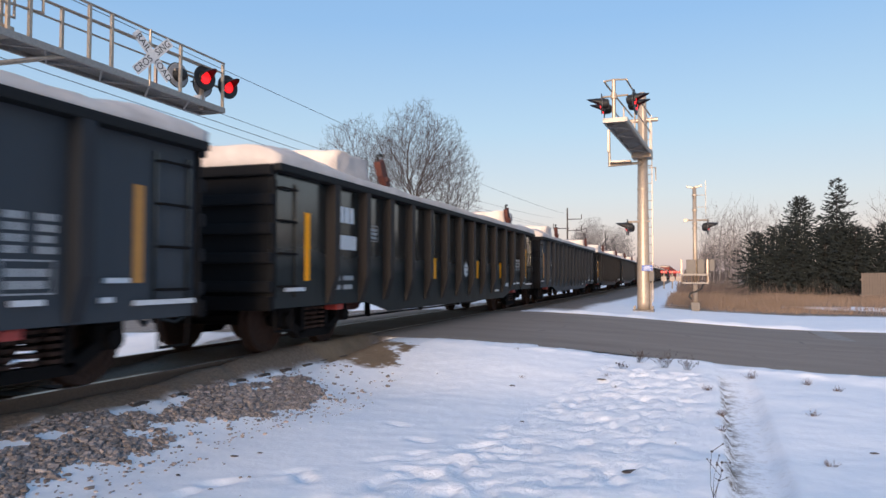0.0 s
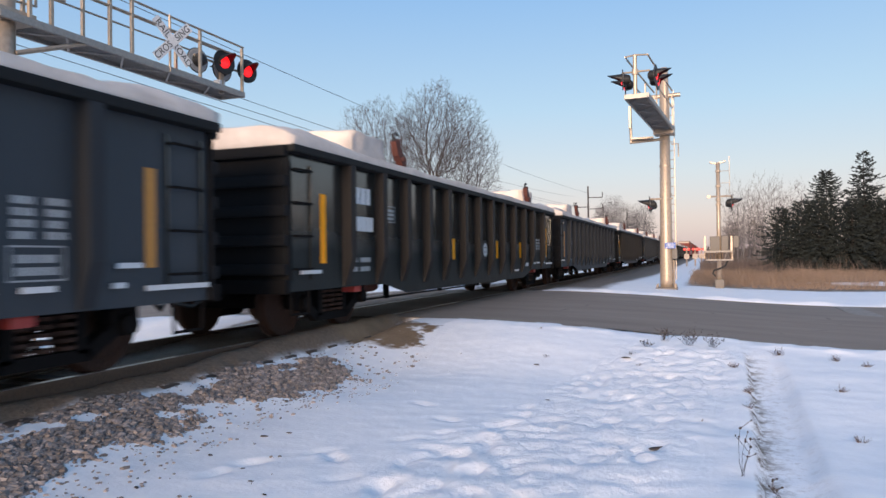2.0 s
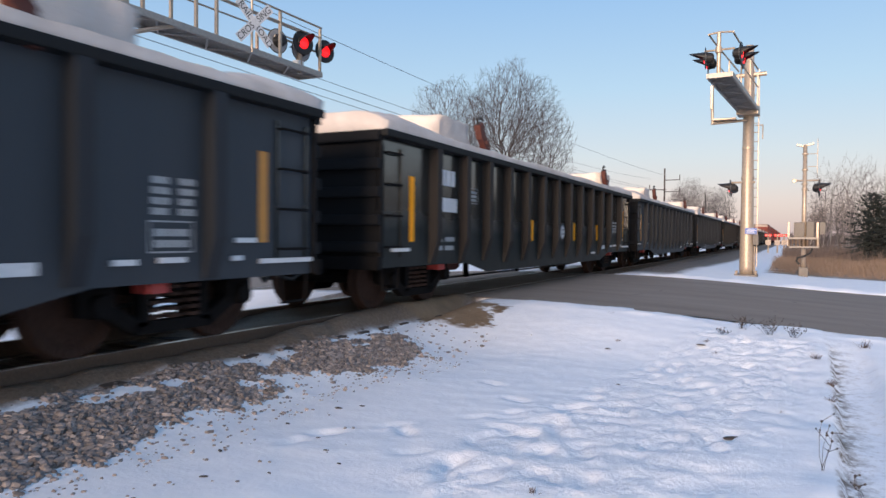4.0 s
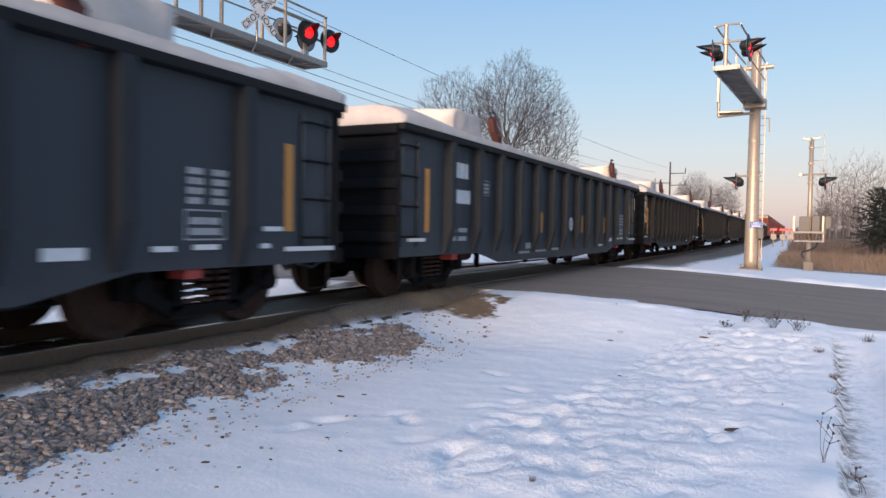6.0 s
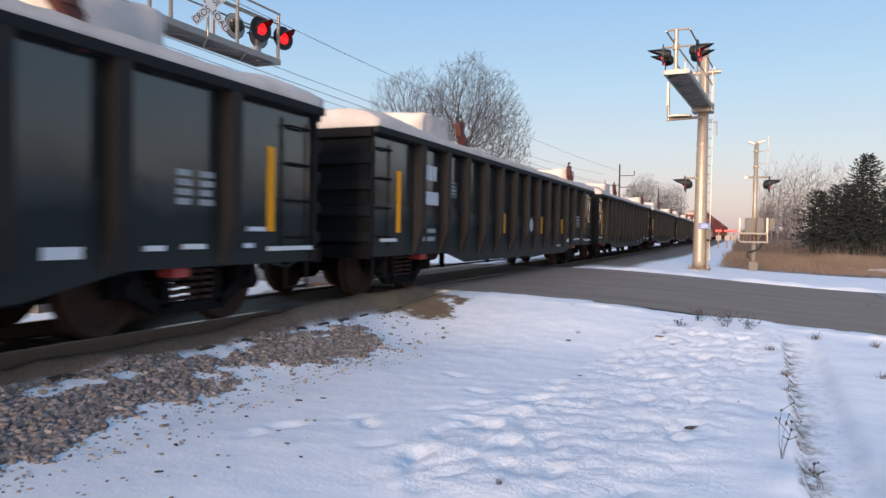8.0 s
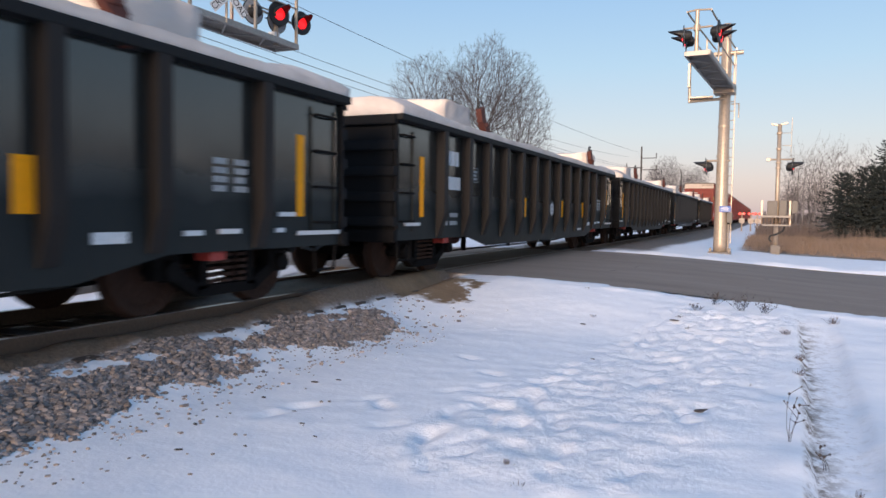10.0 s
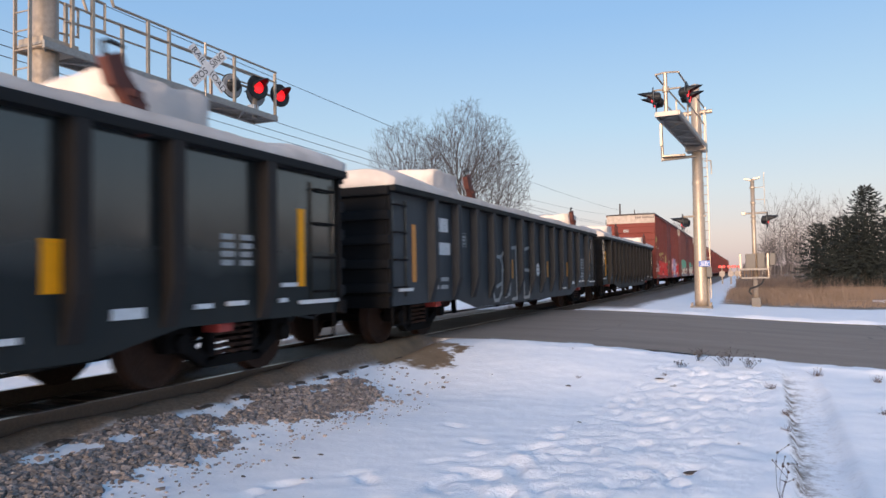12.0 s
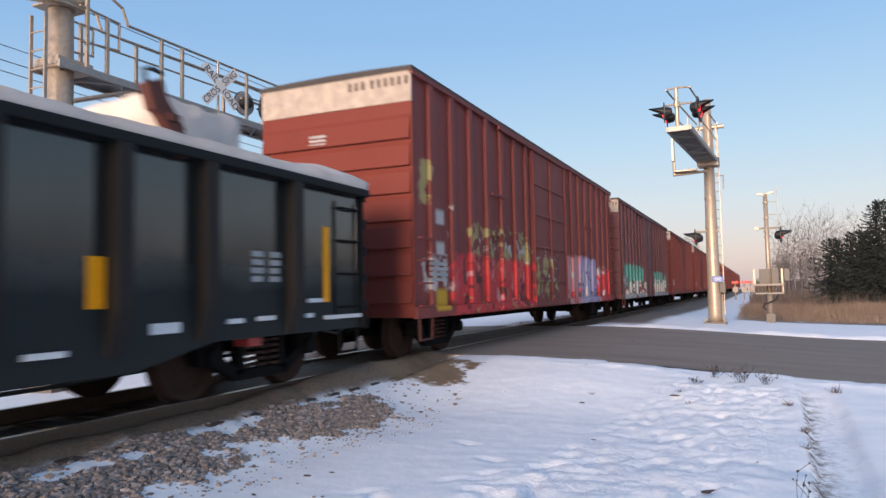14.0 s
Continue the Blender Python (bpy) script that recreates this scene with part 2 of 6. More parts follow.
RED, PINK, LILAC, OCHRE, TEAL, PALE, YELLOW, DARK = (0.62, 0.05, 0.055), (0.62, 0.30, 0.30), (0.36, 0.34, 0.52), (0.40, 0.34, 0.14), (0.10, 0.36, 0.29), (0.56, 0.52, 0.48), (0.62, 0.36, 0.03), (0.09, 0.035, 0.035)
# sprayed fields on a car side: y and z reach, grain, cover 0 to 1, colour
RED_TAGS = (
    (0.30, 0.72, 2.60, 3.30, 2.2, 0.62, OCHRE), (0.82, 1.36, 2.27, 2.58, 1.5, 0.95, PALE), (1.50, 1.80, 2.10, 2.70, 3.0, 0.45, PALE), (0.84, 1.36, 1.74, 2.02, 1.5, 0.9, PALE),
    (0.48, 2.10, 1.15, 1.75, 2.6, 0.55, PALE), (0.78, 2.00, 1.20, 1.70, 3.4, 0.35, PINK),
    (2.40, 6.50, 1.35, 2.45, 2.4, 0.50, OCHRE), (2.45, 6.40, 1.60, 2.25, 3.6, 0.34, PALE), (1.56, 6.55, 0.66, 1.85, 1.5, 0.74, RED), (2.30, 6.00, 0.80, 1.80, 2.3, 0.36, PINK), (2.10, 6.40, 0.70, 1.90, 2.9, 0.33, DARK), (2.2, 6.2, 0.66, 1.2, 3.3, 0.28, OCHRE),
    (0.77, 1.44, 0.78, 1.21, 1.2, 0.97, YELLOW),
    (6.60, 9.00, 0.90, 2.10, 2.6, 0.40, DARK), (6.70, 8.90, 0.90, 2.00, 2.8, 0.40, OCHRE), (6.70, 8.80, 1.30, 2.10, 3.4, 0.30, PALE),
    (10.0, 12.0, 0.66, 2.15, 1.3, 0.75, PINK), (13.6, 16.3, 0.66, 1.80, 1.3, 0.80, RED), (11.5, 14.2, 0.66, 2.15, 1.1, 0.80, LILAC), (10.2, 16.0, 0.70, 1.90, 2.4, 0.34, PALE), (10.4, 15.8, 0.70, 1.80, 2.7, 0.30, DARK), (10.2, 12.4, 0.66, 1.2, 2.0, 0.4, RED),
)
TEAL_TAGS = (
    (0.8, 6.4, 1.20, 2.20, 1.2, 0.62, TEAL), (0.8, 7.0, 0.66, 1.50, 1.4, 0.66, PALE), (1.2, 5.0, 1.50, 1.90, 2.0, 0.35, RED), (9.6, 15.6, 1.20, 2.00, 1.3, 0.66, TEAL), (9.6, 15.8, 0.66, 1.60, 1.5, 0.60, PALE), (1.0, 15.0, 0.70, 1.70, 2.4, 0.30, DARK),
)


def sprayed_paint(name, base, rust, tags):
    """Faded car enamel under overlapping fields of sprayed colour with ragged, blotchy edges."""
    n = Nodes(name, 0.6, 0, 0.25)
    sep = n.node("ShaderNodeSeparateXYZ")
    n.link(n.tc.outputs["Object"], sep.inputs[0])
    y, z = sep.outputs["Y"], sep.outputs["Z"]
    runs, film, fine = n.noise(1.1, 5, 0.65, (1, 5, 0.35)), n.noise(0.7, 4), n.noise(45, 4)
    c = n.mix(n.math("MULTIPLY", between(n, runs, 0.48, 0.75), 0.6), base, rust)
    c = n.mix(n.math("MULTIPLY", film, 0.35), c, tuple(0.6 * v + 0.03 for v in base))
    edge = n.math("MULTIPLY", n.math("SUBTRACT", n.noise(2.6, 5, 0.7), 0.5), 0.9)
    ye, ze = n.math("ADD", y, edge), n.math("ADD", z, n.math("MULTIPLY", edge, 0.8))
    for k, (y0, y1, z0, z1, grain, cover, paint) in enumerate(tags):
        crisp = cover > 0.85
        yy, zz = (y, z) if crisp else (ye, ze)
        a = n.math("MULTIPLY", between(n, yy, y0, y0 + 0.06), n.math("SUBTRACT", 1.0, between(n, yy, y1 - 0.06, y1)))
        b = n.math("MULTIPLY", between(n, zz, z0, z0 + 0.05), n.math("SUBTRACT", 1.0, between(n, zz, z1 - 0.08, z1)))
        m = n.node("ShaderNodeMapping")
        m.inputs["Location"].default_value = (3.7 * k, 1.9 * k, 5.1 * k)
        m.inputs["Scale"].default_value = (0.2, 1.0, 0.8)
        n.link(n.tc.outputs["Object"], m.inputs[0])
        tex = n.node("ShaderNodeTexNoise")
        tex.inputs["Scale"].default_value, tex.inputs["Detail"].default_value, tex.inputs["Distortion"].default_value = grain, 2.0, 1.2
        n.link(m.outputs[0], tex.inputs["Vector"])
        t = 0.5 + (0.5 - cover) * 0.62
        blot = between(n, tex.outputs["Fac"], t - 0.02, t + 0.02)
        mask = n.math("MULTIPLY", n.math("MULTIPLY", a, b), blot)
        c = n.mix(n.math("MULTIPLY", mask, 0.9), c, paint)
    c = n.mix(n.math("MULTIPLY", between(n, fine, 0.5, 0.8), 0.2), c, rust)
    n.colour(c).rough(runs, 0.5, 0.75).bump(n.math("ADD", film, n.math("MULTIPLY", fine, 0.05)), 0.35, 0.05)
    return n.mat


def glow(name, colour, strength):
    n = Nodes(name, 0.3)
    n.colour(colour)
    n.bsdf.inputs["Emission Color"].default_value = (*colour, 1)
    n.bsdf.inputs["Emission Strength"].default_value = strength
    return n.mat


M = {
    "snow": snow_material(),
    "ground": ground_material(),
    "asphalt": asphalt_material(),
    "rail": plain("rail_rust", (0.115, 0.078, 0.055), 0.8, 0.0),
    "railhead": plain("rail_head", (0.35, 0.33, 0.31), 0.3, 0.9, 60, 0.15, 0.05),
    "tie": plain("creosote_wood", (0.07, 0.052, 0.042), 0.85, 0, 18),
    "stone": stone_material(),
    "packed": sun_tinted_snow(),
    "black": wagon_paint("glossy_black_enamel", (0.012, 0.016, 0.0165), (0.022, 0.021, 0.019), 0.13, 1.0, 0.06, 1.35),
    "stake": wagon_paint("rust_filmed_enamel", (0.014, 0.0115, 0.0105), (0.036, 0.023, 0.017), 0.55, 0.25),
    "dull": wagon_paint("dull_blue_black_enamel", (0.034, 0.041, 0.049), (0.040, 0.043, 0.047), 0.5, 0.3),
    "dullstake": wagon_paint("dull_stake_enamel", (0.020, 0.023, 0.028), (0.030, 0.028, 0.029), 0.55, 0.25),
    "chord": wagon_paint("black_top_chord", (0.011, 0.012, 0.013), (0.026, 0.022, 0.020), 0.6, 0.15),
    "endpaint": plain("matt_black_end_paint", (0.012, 0.012, 0.013), 0.8, 0, 30, 0.3, 0.1, 0.15),
    "under": plain("grimy_underframe", (0.011, 0.010, 0.010), 0.9, 0, 30, 0.3, 0.15, 0.08),
    "wheel": plain("rusty_wheel_steel", (0.060, 0.036, 0.028), 0.8, 0, 30, 0.3, 0.15, 0.1),
    "orange": plain("worn_orange_reflector", (0.55, 0.24, 0.05), 0.5, 0, 25, 0.2, 0.03),
    "yellow": plain("reflective_yellow", (0.90, 0.35, 0.006), 0.55, 0, 25, 0.1, 0.03, 0.2),
    "white": plain("stencil_white", (0.68, 0.68, 0.68), 0.5, 0, 25, 0.15, 0.03),
    "grime": plain("faded_stencil_white", (0.36, 0.37, 0.37), 0.6, 0, 12, 0.3, 0.03),
    "redpost": plain("oxide_red_steel", (0.095, 0.030, 0.022), 0.7),
    "valve": plain("faded_red_paint", (0.42, 0.06, 0.05), 0.5),
    "boxred": sprayed_paint("faded_red_boxcar_with_graffiti", (0.225, 0.052, 0.045), (0.12, 0.042, 0.034), RED_TAGS),
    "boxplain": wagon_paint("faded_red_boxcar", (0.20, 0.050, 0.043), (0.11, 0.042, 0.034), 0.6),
    # ends get a darker red than the sides, to offset the sun there
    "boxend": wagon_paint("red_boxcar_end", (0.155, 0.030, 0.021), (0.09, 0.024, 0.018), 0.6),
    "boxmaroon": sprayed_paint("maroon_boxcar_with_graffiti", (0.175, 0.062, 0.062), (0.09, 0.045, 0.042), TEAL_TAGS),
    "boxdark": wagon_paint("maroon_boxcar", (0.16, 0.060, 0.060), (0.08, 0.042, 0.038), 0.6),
    "roofing": plain("dark_boxcar_roof", (0.060, 0.050, 0.048), 0.7, 0.2),
    "faint": plain("worn_brown_stencil", (0.17, 0.13, 0.11), 0.7, 0, 9, 0.4, 0.03),
    "cream": plain("dirty_cream_paint", (0.42, 0.345, 0.29), 0.6, 0, 5, 0.3, 0.05),
    "galv": plain("galvanised_steel", (0.42, 0.34, 0.265), 0.42, 0.35, 14, 0.2, 0.1),
    "grate": plain("weathered_aluminium", (0.36, 0.33, 0.30), 0.5, 0.5, 20, 0.2),
    "lampblack": plain("matt_black_lamp", (0.015, 0.015, 0.016), 0.5),
    "discback": plain("weathered_grey_disc", (0.34, 0.34, 0.34), 0.6),
    "lens": glow("lit_red_lens", (1.0, 0.015, 0.02), 1.1),
    "farlens": glow("dim_red_lens", (0.9, 0.05, 0.04), 0.5),
    "dimlens": plain("dark_red_lens", (0.16, 0.01, 0.01), 0.2),
    "signblue": plain("blue_sign", (0.02, 0.09, 0.36), 0.4, 0, 20, 0.1, 0.02),
    "ink": plain("sign_black", (0.02, 0.02, 0.02), 0.5),
    "box": plain("grey_equipment_case", (0.15, 0.135, 0.12), 0.6, 0.1),
    "bark": plain("winter_bark", (0.060, 0.050, 0.047), 0.9),
    "twig": plain("fine_twigs", (0.088, 0.076, 0.078), 0.9),
    "birchtwig": plain("pale_birch_twigs", (0.13, 0.11, 0.108), 0.9),
    "birch": plain("pale_birch_bark", (0.30, 0.27, 0.25), 0.85),
    "needle": plain("spruce_needles", (0.026, 0.034, 0.034), 0.9, 0, 2, 0.5),
    "straw": plain("dry_grass", (0.27, 0.195, 0.145), 0.9, 0, 0.6, 0.35),
    "roadpaint": plain("worn_road_paint", (0.30, 0.275, 0.25), 0.85, 0, 6, 0.3, 0.05, 0.2),
    "brush": plain("brown_brush", (0.15, 0.115, 0.10), 0.9, 0, 1.5, 0.4),
    "shelf": plain("pale_shelf_paint", (0.30, 0.265, 0.23), 0.6, 0, 12, 0.25),
    "wood": plain("grey_fence_wood", (0.14, 0.115, 0.10), 0.9),
    "wire": plain("overhead_wire", (0.12, 0.13, 0.15), 0.6),
}


# ---- mesh helpers ----
def finish(bm, material, smooth=False):
    me = bpy.data.meshes.new("mesh")
    bm.to_mesh(me)
    bm.free()
    me.materials.append(material)
    if smooth:
        me.shade_smooth()
    return me


def part(name, bm, material, parent=None, label="", smooth=False):
    ob = new(name, finish(bm, material, smooth) if isinstance(bm, bmesh.types.BMesh) else bm)
    if parent is not None:
        ob.parent = parent
    return tagged(ob, label)


def thing(name, label, category, group="", kind="", at=(0, 0, 0), rz=0):
    ob = new(name)
    ob.matrix_basis = pose(*at, 0, 0, rz)
    return tagged(ob, label, category, group, kind)


def box(bm, x0, x1, y0, y1, z0, z1, bevel=0.0, m=None):
    c = [Vector((x, y, z)) for x in (x0, x1) for y in (y0, y1) for z in (z0, z1)]
    if m is not None:
        c = [m @ v for v in c]
    v = [bm.verts.new(p) for p in c]
    faces = [bm.faces.new([v[i] for i in f]) for f in ((0, 1, 3, 2), (4, 6, 7, 5), (0, 4, 5, 1), (2, 3, 7, 6), (0, 2, 6, 4), (1, 5, 7, 3))]
    if bevel:
        edges = {e for f in faces for e in f.edges}
        bmesh.ops.bevel(bm, geom=list(edges), offset=bevel, segments=2, affect="EDGES", profile=0.7)
    return bm


def boxed(*a, **k):
    return box(bmesh.new(), *a, **k)


def tube(bm, a, b, r0, r1=None, n=8, caps=True):
    a, b = Vector(a), Vector(b)
    r1 = r0 if r1 is None else r1
    d = (b - a).normalized()
    u = d.orthogonal().normalized()
    w = d.cross(u)
    rings = []
    for p, r in ((a, r0), (b, r1)):
        rings.append([bm.verts.new(p + (u * math.cos(t) + w * math.sin(t)) * r) for t in (2 * math.pi * i / n for i in range(n))])
    for i in range(n):
        j = (i + 1) % n
        bm.faces.new((rings[0][i], rings[0][j], rings[1][j], rings[1][i]))
    if caps:
        bm.faces.new(rings[0][::-1])
        bm.faces.new(rings[1])
    return bm


def tubed(*a, **k):
    return tube(bmesh.new(), *a, **k)


def pipe(points, r, n=8):
    """One bent pipe through several points."""
    bm = bmesh.new()
    P = [Vector(p) for p in points]
    u = (P[1] - P[0]).orthogonal().normalized()
    rings = []
    for i, p in enumerate(P):
        a = (P[i] - P[i - 1]).normalized() if i else (P[1] - P[0]).normalized()
        b = (P[i + 1] - P[i]).normalized() if i < len(P) - 1 else a
        d = (a + b).normalized()
        u = (u - d * u.dot(d)).normalized()
        w = d.cross(u)
        k = min(1.6, 1 / max(0.3, d.dot(a)))
        rings.append([bm.verts.new(p + (u * math.cos(t) + w * math.sin(t)) * r * k) for t in (2 * math.pi * q / n for q in range(n))])
    for a, b in zip(rings, rings[1:]):
        for q in range(n):
            j = (q + 1) % n
            bm.faces.new((a[q], a[j], b[j], b[q]))
    bm.faces.new(rings[0][::-1])
    bm.faces.new(rings[-1])
    return bm


def lathe(bm, profile, m, n=16):
    """Turned form: profile of (radius, z) rows about local z."""
    rings = []
    for r, z in profile:
        rings.append([bm.verts.new(m @ Vector((r * math.cos(2 * math.pi * i / n), r * math.sin(2 * math.pi * i / n), z))) for i in range(n)])
    for a, b in zip(rings, rings[1:]):
        for i in range(n):
            j = (i + 1) % n
            bm.faces.new((a[i], a[j], b[j], b[i]))
    bm.faces.new(rings[0][::-1])
    bm.faces.new(rings[-1])
    return bm


def smoothstep(a, b, v):
    t = min(1.0, max(0.0, (v - a) / (b - a)))
    return t * t * (3 - 2 * t)


# ---- ground, road and track ----
def road_z(x):
    return 0.03 + (RAIL_Z - 0.04) * (1 - smoothstep(1.4, 10.5, abs(x - TRACK_X)))


TRAIL = []
_r = random.Random(11)
for k in range(150):      # boot prints: two loose trails towards the road, crossed by a third
    s = _r.random()
    if k % 5:
        TRAIL.append((-1.45 + 1.15 * s + _r.uniform(-0.85, 0.75), 3.6 + 7.4 * s + _r.uniform(-0.3, 0.3), _r.uniform(-0.7, 0.7), _r.uniform(0.7, 1.25)))
    else:
        TRAIL.append((-3.0 + 2.4 * s + _r.uniform(-0.5, 0.5), 4.2 + 3.2 * s + _r.uniform(-0.4, 0.4), _r.uniform(0.2, 1.2), _r.uniform(0.5, 1.0)))
TRAIL += [(-2.70, 4.82, -0.9, 1.5), (-2.31, 6.26, -1.2, 1.2), (-2.78, 6.85, -1.2, 1.1), (-1.9, 5.2, -1.1, 0.9), (-2.05, 4.3, -0.8, 1.2)]


def ground_z(x, y, mark=None):
    d = x - TRACK_X
    if d > 0:
        bed = 0.24 * (1 - smoothstep(1.15, 2.45, d))
        if 0.8 < d < 1.7:
            bed += 0.10 * smoothstep(0.80, 0.88, d) * (1 - smoothstep(0.96, 1.40 + 0.2 * noise.noise((1, y * 1.1, 31)), d)) * (1 + 0.35 * noise.noise((x * 2, y * 1.5, 31))) + 0.022 * noise.noise((x * 7, y * 5, 33))
    else:
        bed = 0.24 * (1 - smoothstep(1.2, 3.2, -d)) + 0.05 * smoothstep(2, 4, -d)
    if ROAD_Y0 - 5 < y < ROAD_Y1 + 40:
        w = smoothstep(ROAD_Y0 - 3.7, ROAD_Y0 - 0.1, y) if y < ROAD_Y1 else 1 - 0.75 * smoothstep(ROAD_Y1 + 4, ROAD_Y1 + 30, y)
        near = abs(d) < 1.5 and not (ROAD_Y0 < y < ROAD_Y1)
        rz = road_z(x) - 0.01
        if not near:
            bed = bed * (1 - w) + rz * w
    z = bed
    ragged = 0.16 * noise.noise((x * 0.7, 3, 0)) + 0.08 * noise.noise((x * 2.6, 8, 0))
    if ROAD_Y0 + 0.12 + ragged < y < ROAD_Y1 - 0.05 - ragged:
        return z - 0.10
    if abs(d) < 1.3:
        if y < ROAD_Y0:      # dirt packed between the rails towards the crossing
            z += 0.15 * smoothstep(5.5, 9.5, y + 0.8 * noise.noise((x * 1.5, y * 0.8, 17))) * (1 - smoothstep(1.05, 1.3, abs(d)))
        return z + 0.016 * noise.noise((x * 6, y * 6, 0)) + 0.02 * noise.noise((x * 2.2, y * 2.2, 2))
    if abs(x) < 40 and abs(y) < 70:
        z += 0.035 * noise.noise((x * 0.5, y * 0.5, 3)) + 0.016 * noise.noise((x * 1.3, y * 1.3, 7)) + 0.005 * noise.noise((x * 5, y * 5, 1))
        if x > -4.2 and y < 13:
            z += 0.005 * abs(noise.noise((x * 3, y * 7, 5)))
            # wheel rut along the drift and its raised lip
            e = x - (0.5 + 0.035 * (y - 5) - 0.012 * max(0, y - 9) ** 2) - 0.05 * noise.noise((0, y * 1.2, 9))
            if 2 < y < 11.5:
                z -= 0.085 * smoothstep(-0.20, -0.15, e) * (1 - smoothstep(0.14, 0.3, e)) * (1 - smoothstep(9.5, 11.5, y))
                z += 0.03 * math.exp(-((e + 0.3) / 0.12) ** 2) * (0.6 + noise.noise((4, y * 2, 1)))
            s = (y - 3.9) / 6.9
            T = math.exp(-((x + 1.3 - 1.0 * s) / 1.0) ** 4) * smoothstep(3.3, 4.2, y) * (1 - smoothstep(10.4, 11.6, y))
            if T > 0.02 and mark is not None:
                mark.append(T)
            if T > 0.02:
                z += T * (0.030 * (0.5 - abs(noise.noise((x * 3.0, y * 2.4, 21)))) + 0.020 * noise.noise((x * 5.5, y * 5.0, 4)) + 0.012 * noise.noise((x * 12, y * 11, 8)))
            for px, py, pa, deep in TRAIL:
                ax, ay = x - px, y - py
                if abs(ax) < 0.4 and abs(ay) < 0.4:
                    u, v = ax * math.cos(pa) - ay * math.sin(pa), ax * math.sin(pa) + ay * math.cos(pa)
                    q = (u / 0.06) ** 2 + (v / 0.15) ** 2
                    z += deep * (-0.027 * math.exp(-q * q) + 0.006 * math.exp(-(q - 2.2) ** 2))
        # ploughed ridge at both road edges
        if d > 2.5 and 10.4 < y < 12.3:
            z += 0.055 * max(0, noise.noise((x * 2.3, y * 3.0, 14)) + 0.4 * noise.noise((x * 7, y * 7, 15))) * math.exp(-((y - 11.65) / 0.35) ** 2)
        for ye, s in ((ROAD_Y0 - 0.35, 0.03), (ROAD_Y1 + 0.5, 0.09)):
            if d > 2.2 or d < -2.5:
                z += s * math.exp(-((y - ye) / 0.35) ** 2) * (0.7 + noise.noise((x * 1.5, ye, 2)))
    return z


def spaced(segs):
    out = []
    for a, b, s in segs:
        n = max(1, round((b - a) / s))
        out += [a + (b - a) * i / n for i in range(n)]
    return out + [segs[-1][1]]


def build_ground():
    xs = spaced([(-1500, -300, 300), (-300, -60, 40), (-60, -16, 4), (-16, -8, 0.4), (-8, -4.2, 0.1), (-4.2, 2.6, 0.05), (2.6, 8, 0.2), (8, 30, 1.5), (30, 120, 15), (120, 1500, 230)])
    ys = spaced([(-1500, -200, 260), (-200, -20, 30), (-20, 0, 2), (0, 3.2, 0.2), (3.2, 11.5, 0.055), (11.5, 13.3, 0.08), (13.3, 21.5, 2), (21.5, 24, 0.10), (24, 34, 0.6), (34, 80, 3), (80, 300, 30), (300, 1500, 300)])
    nx = len(xs)
    verts, trod = [], []
    for y in ys:
        for x in xs:
            mark = []
            verts.append((x, y, ground_z(x, y, mark)))
            trod.append(mark[0] if mark else 0.0)
    faces = [(j * nx + i, j * nx + i + 1, (j + 1) * nx + i + 1, (j + 1) * nx + i) for j in range(len(ys) - 1) for i in range(nx - 1)]
    me = bpy.data.meshes.new("ground")
    me.from_pydata(verts, [], faces)
    me.materials.append(M["ground"])
    me.shade_smooth()
    me.attributes.new("trod", "FLOAT", "POINT").data.foreach_set("value", trod)
    grit = me.attributes.new("grit", "FLOAT", "POINT")
    grit.data.foreach_set("value", [gravel(x, y) if -5.6 < x < -3.3 and -25 < y < 12 else 0.0 for y in ys for x in xs])
    tagged(new("ground", me), "trodden snow over gravel, dirt and dry grass", "ground", kind="structure")
    # road
    bm = bmesh.new()
    cols = spaced([(-80, -20, 10), (-20, -8.2, 1), (-8.2, -4.6, 0.9), (-4.6, 8, 0.8), (8, 90, 10)])
    for s in (0, 1):
        for a, b in zip(cols, cols[1:]):
            y0, y1 = (ROAD_Y0, (ROAD_Y0 + ROAD_Y1) / 2) if s == 0 else ((ROAD_Y0 + ROAD_Y1) / 2, ROAD_Y1)
            e0 = 0.12 * noise.noise((a, 0, s)) if s == 0 else 0
            e1 = 0.12 * noise.noise((b, 0, s)) if s == 0 else 0
            crown = 0.05 * smoothstep(2.5, 6, abs(a - TRACK_X))
            za, zb = road_z(a), road_z(b)
            q = [bm.verts.new(p) for p in ((a, y0 + e0, za + crown * s), (b, y0 + e1, zb + crown * s), (b, y1, zb + crown * (1 - s)), (a, y1, za + crown * (1 - s)))]
            bm.faces.new(q)
    bmesh.ops.remove_doubles(bm, verts=bm.verts, dist=0.001)
    tagged(part("road", bm, M["asphalt"]), "worn grey asphalt road over the crossing", "road", kind="structure")


build_ground()


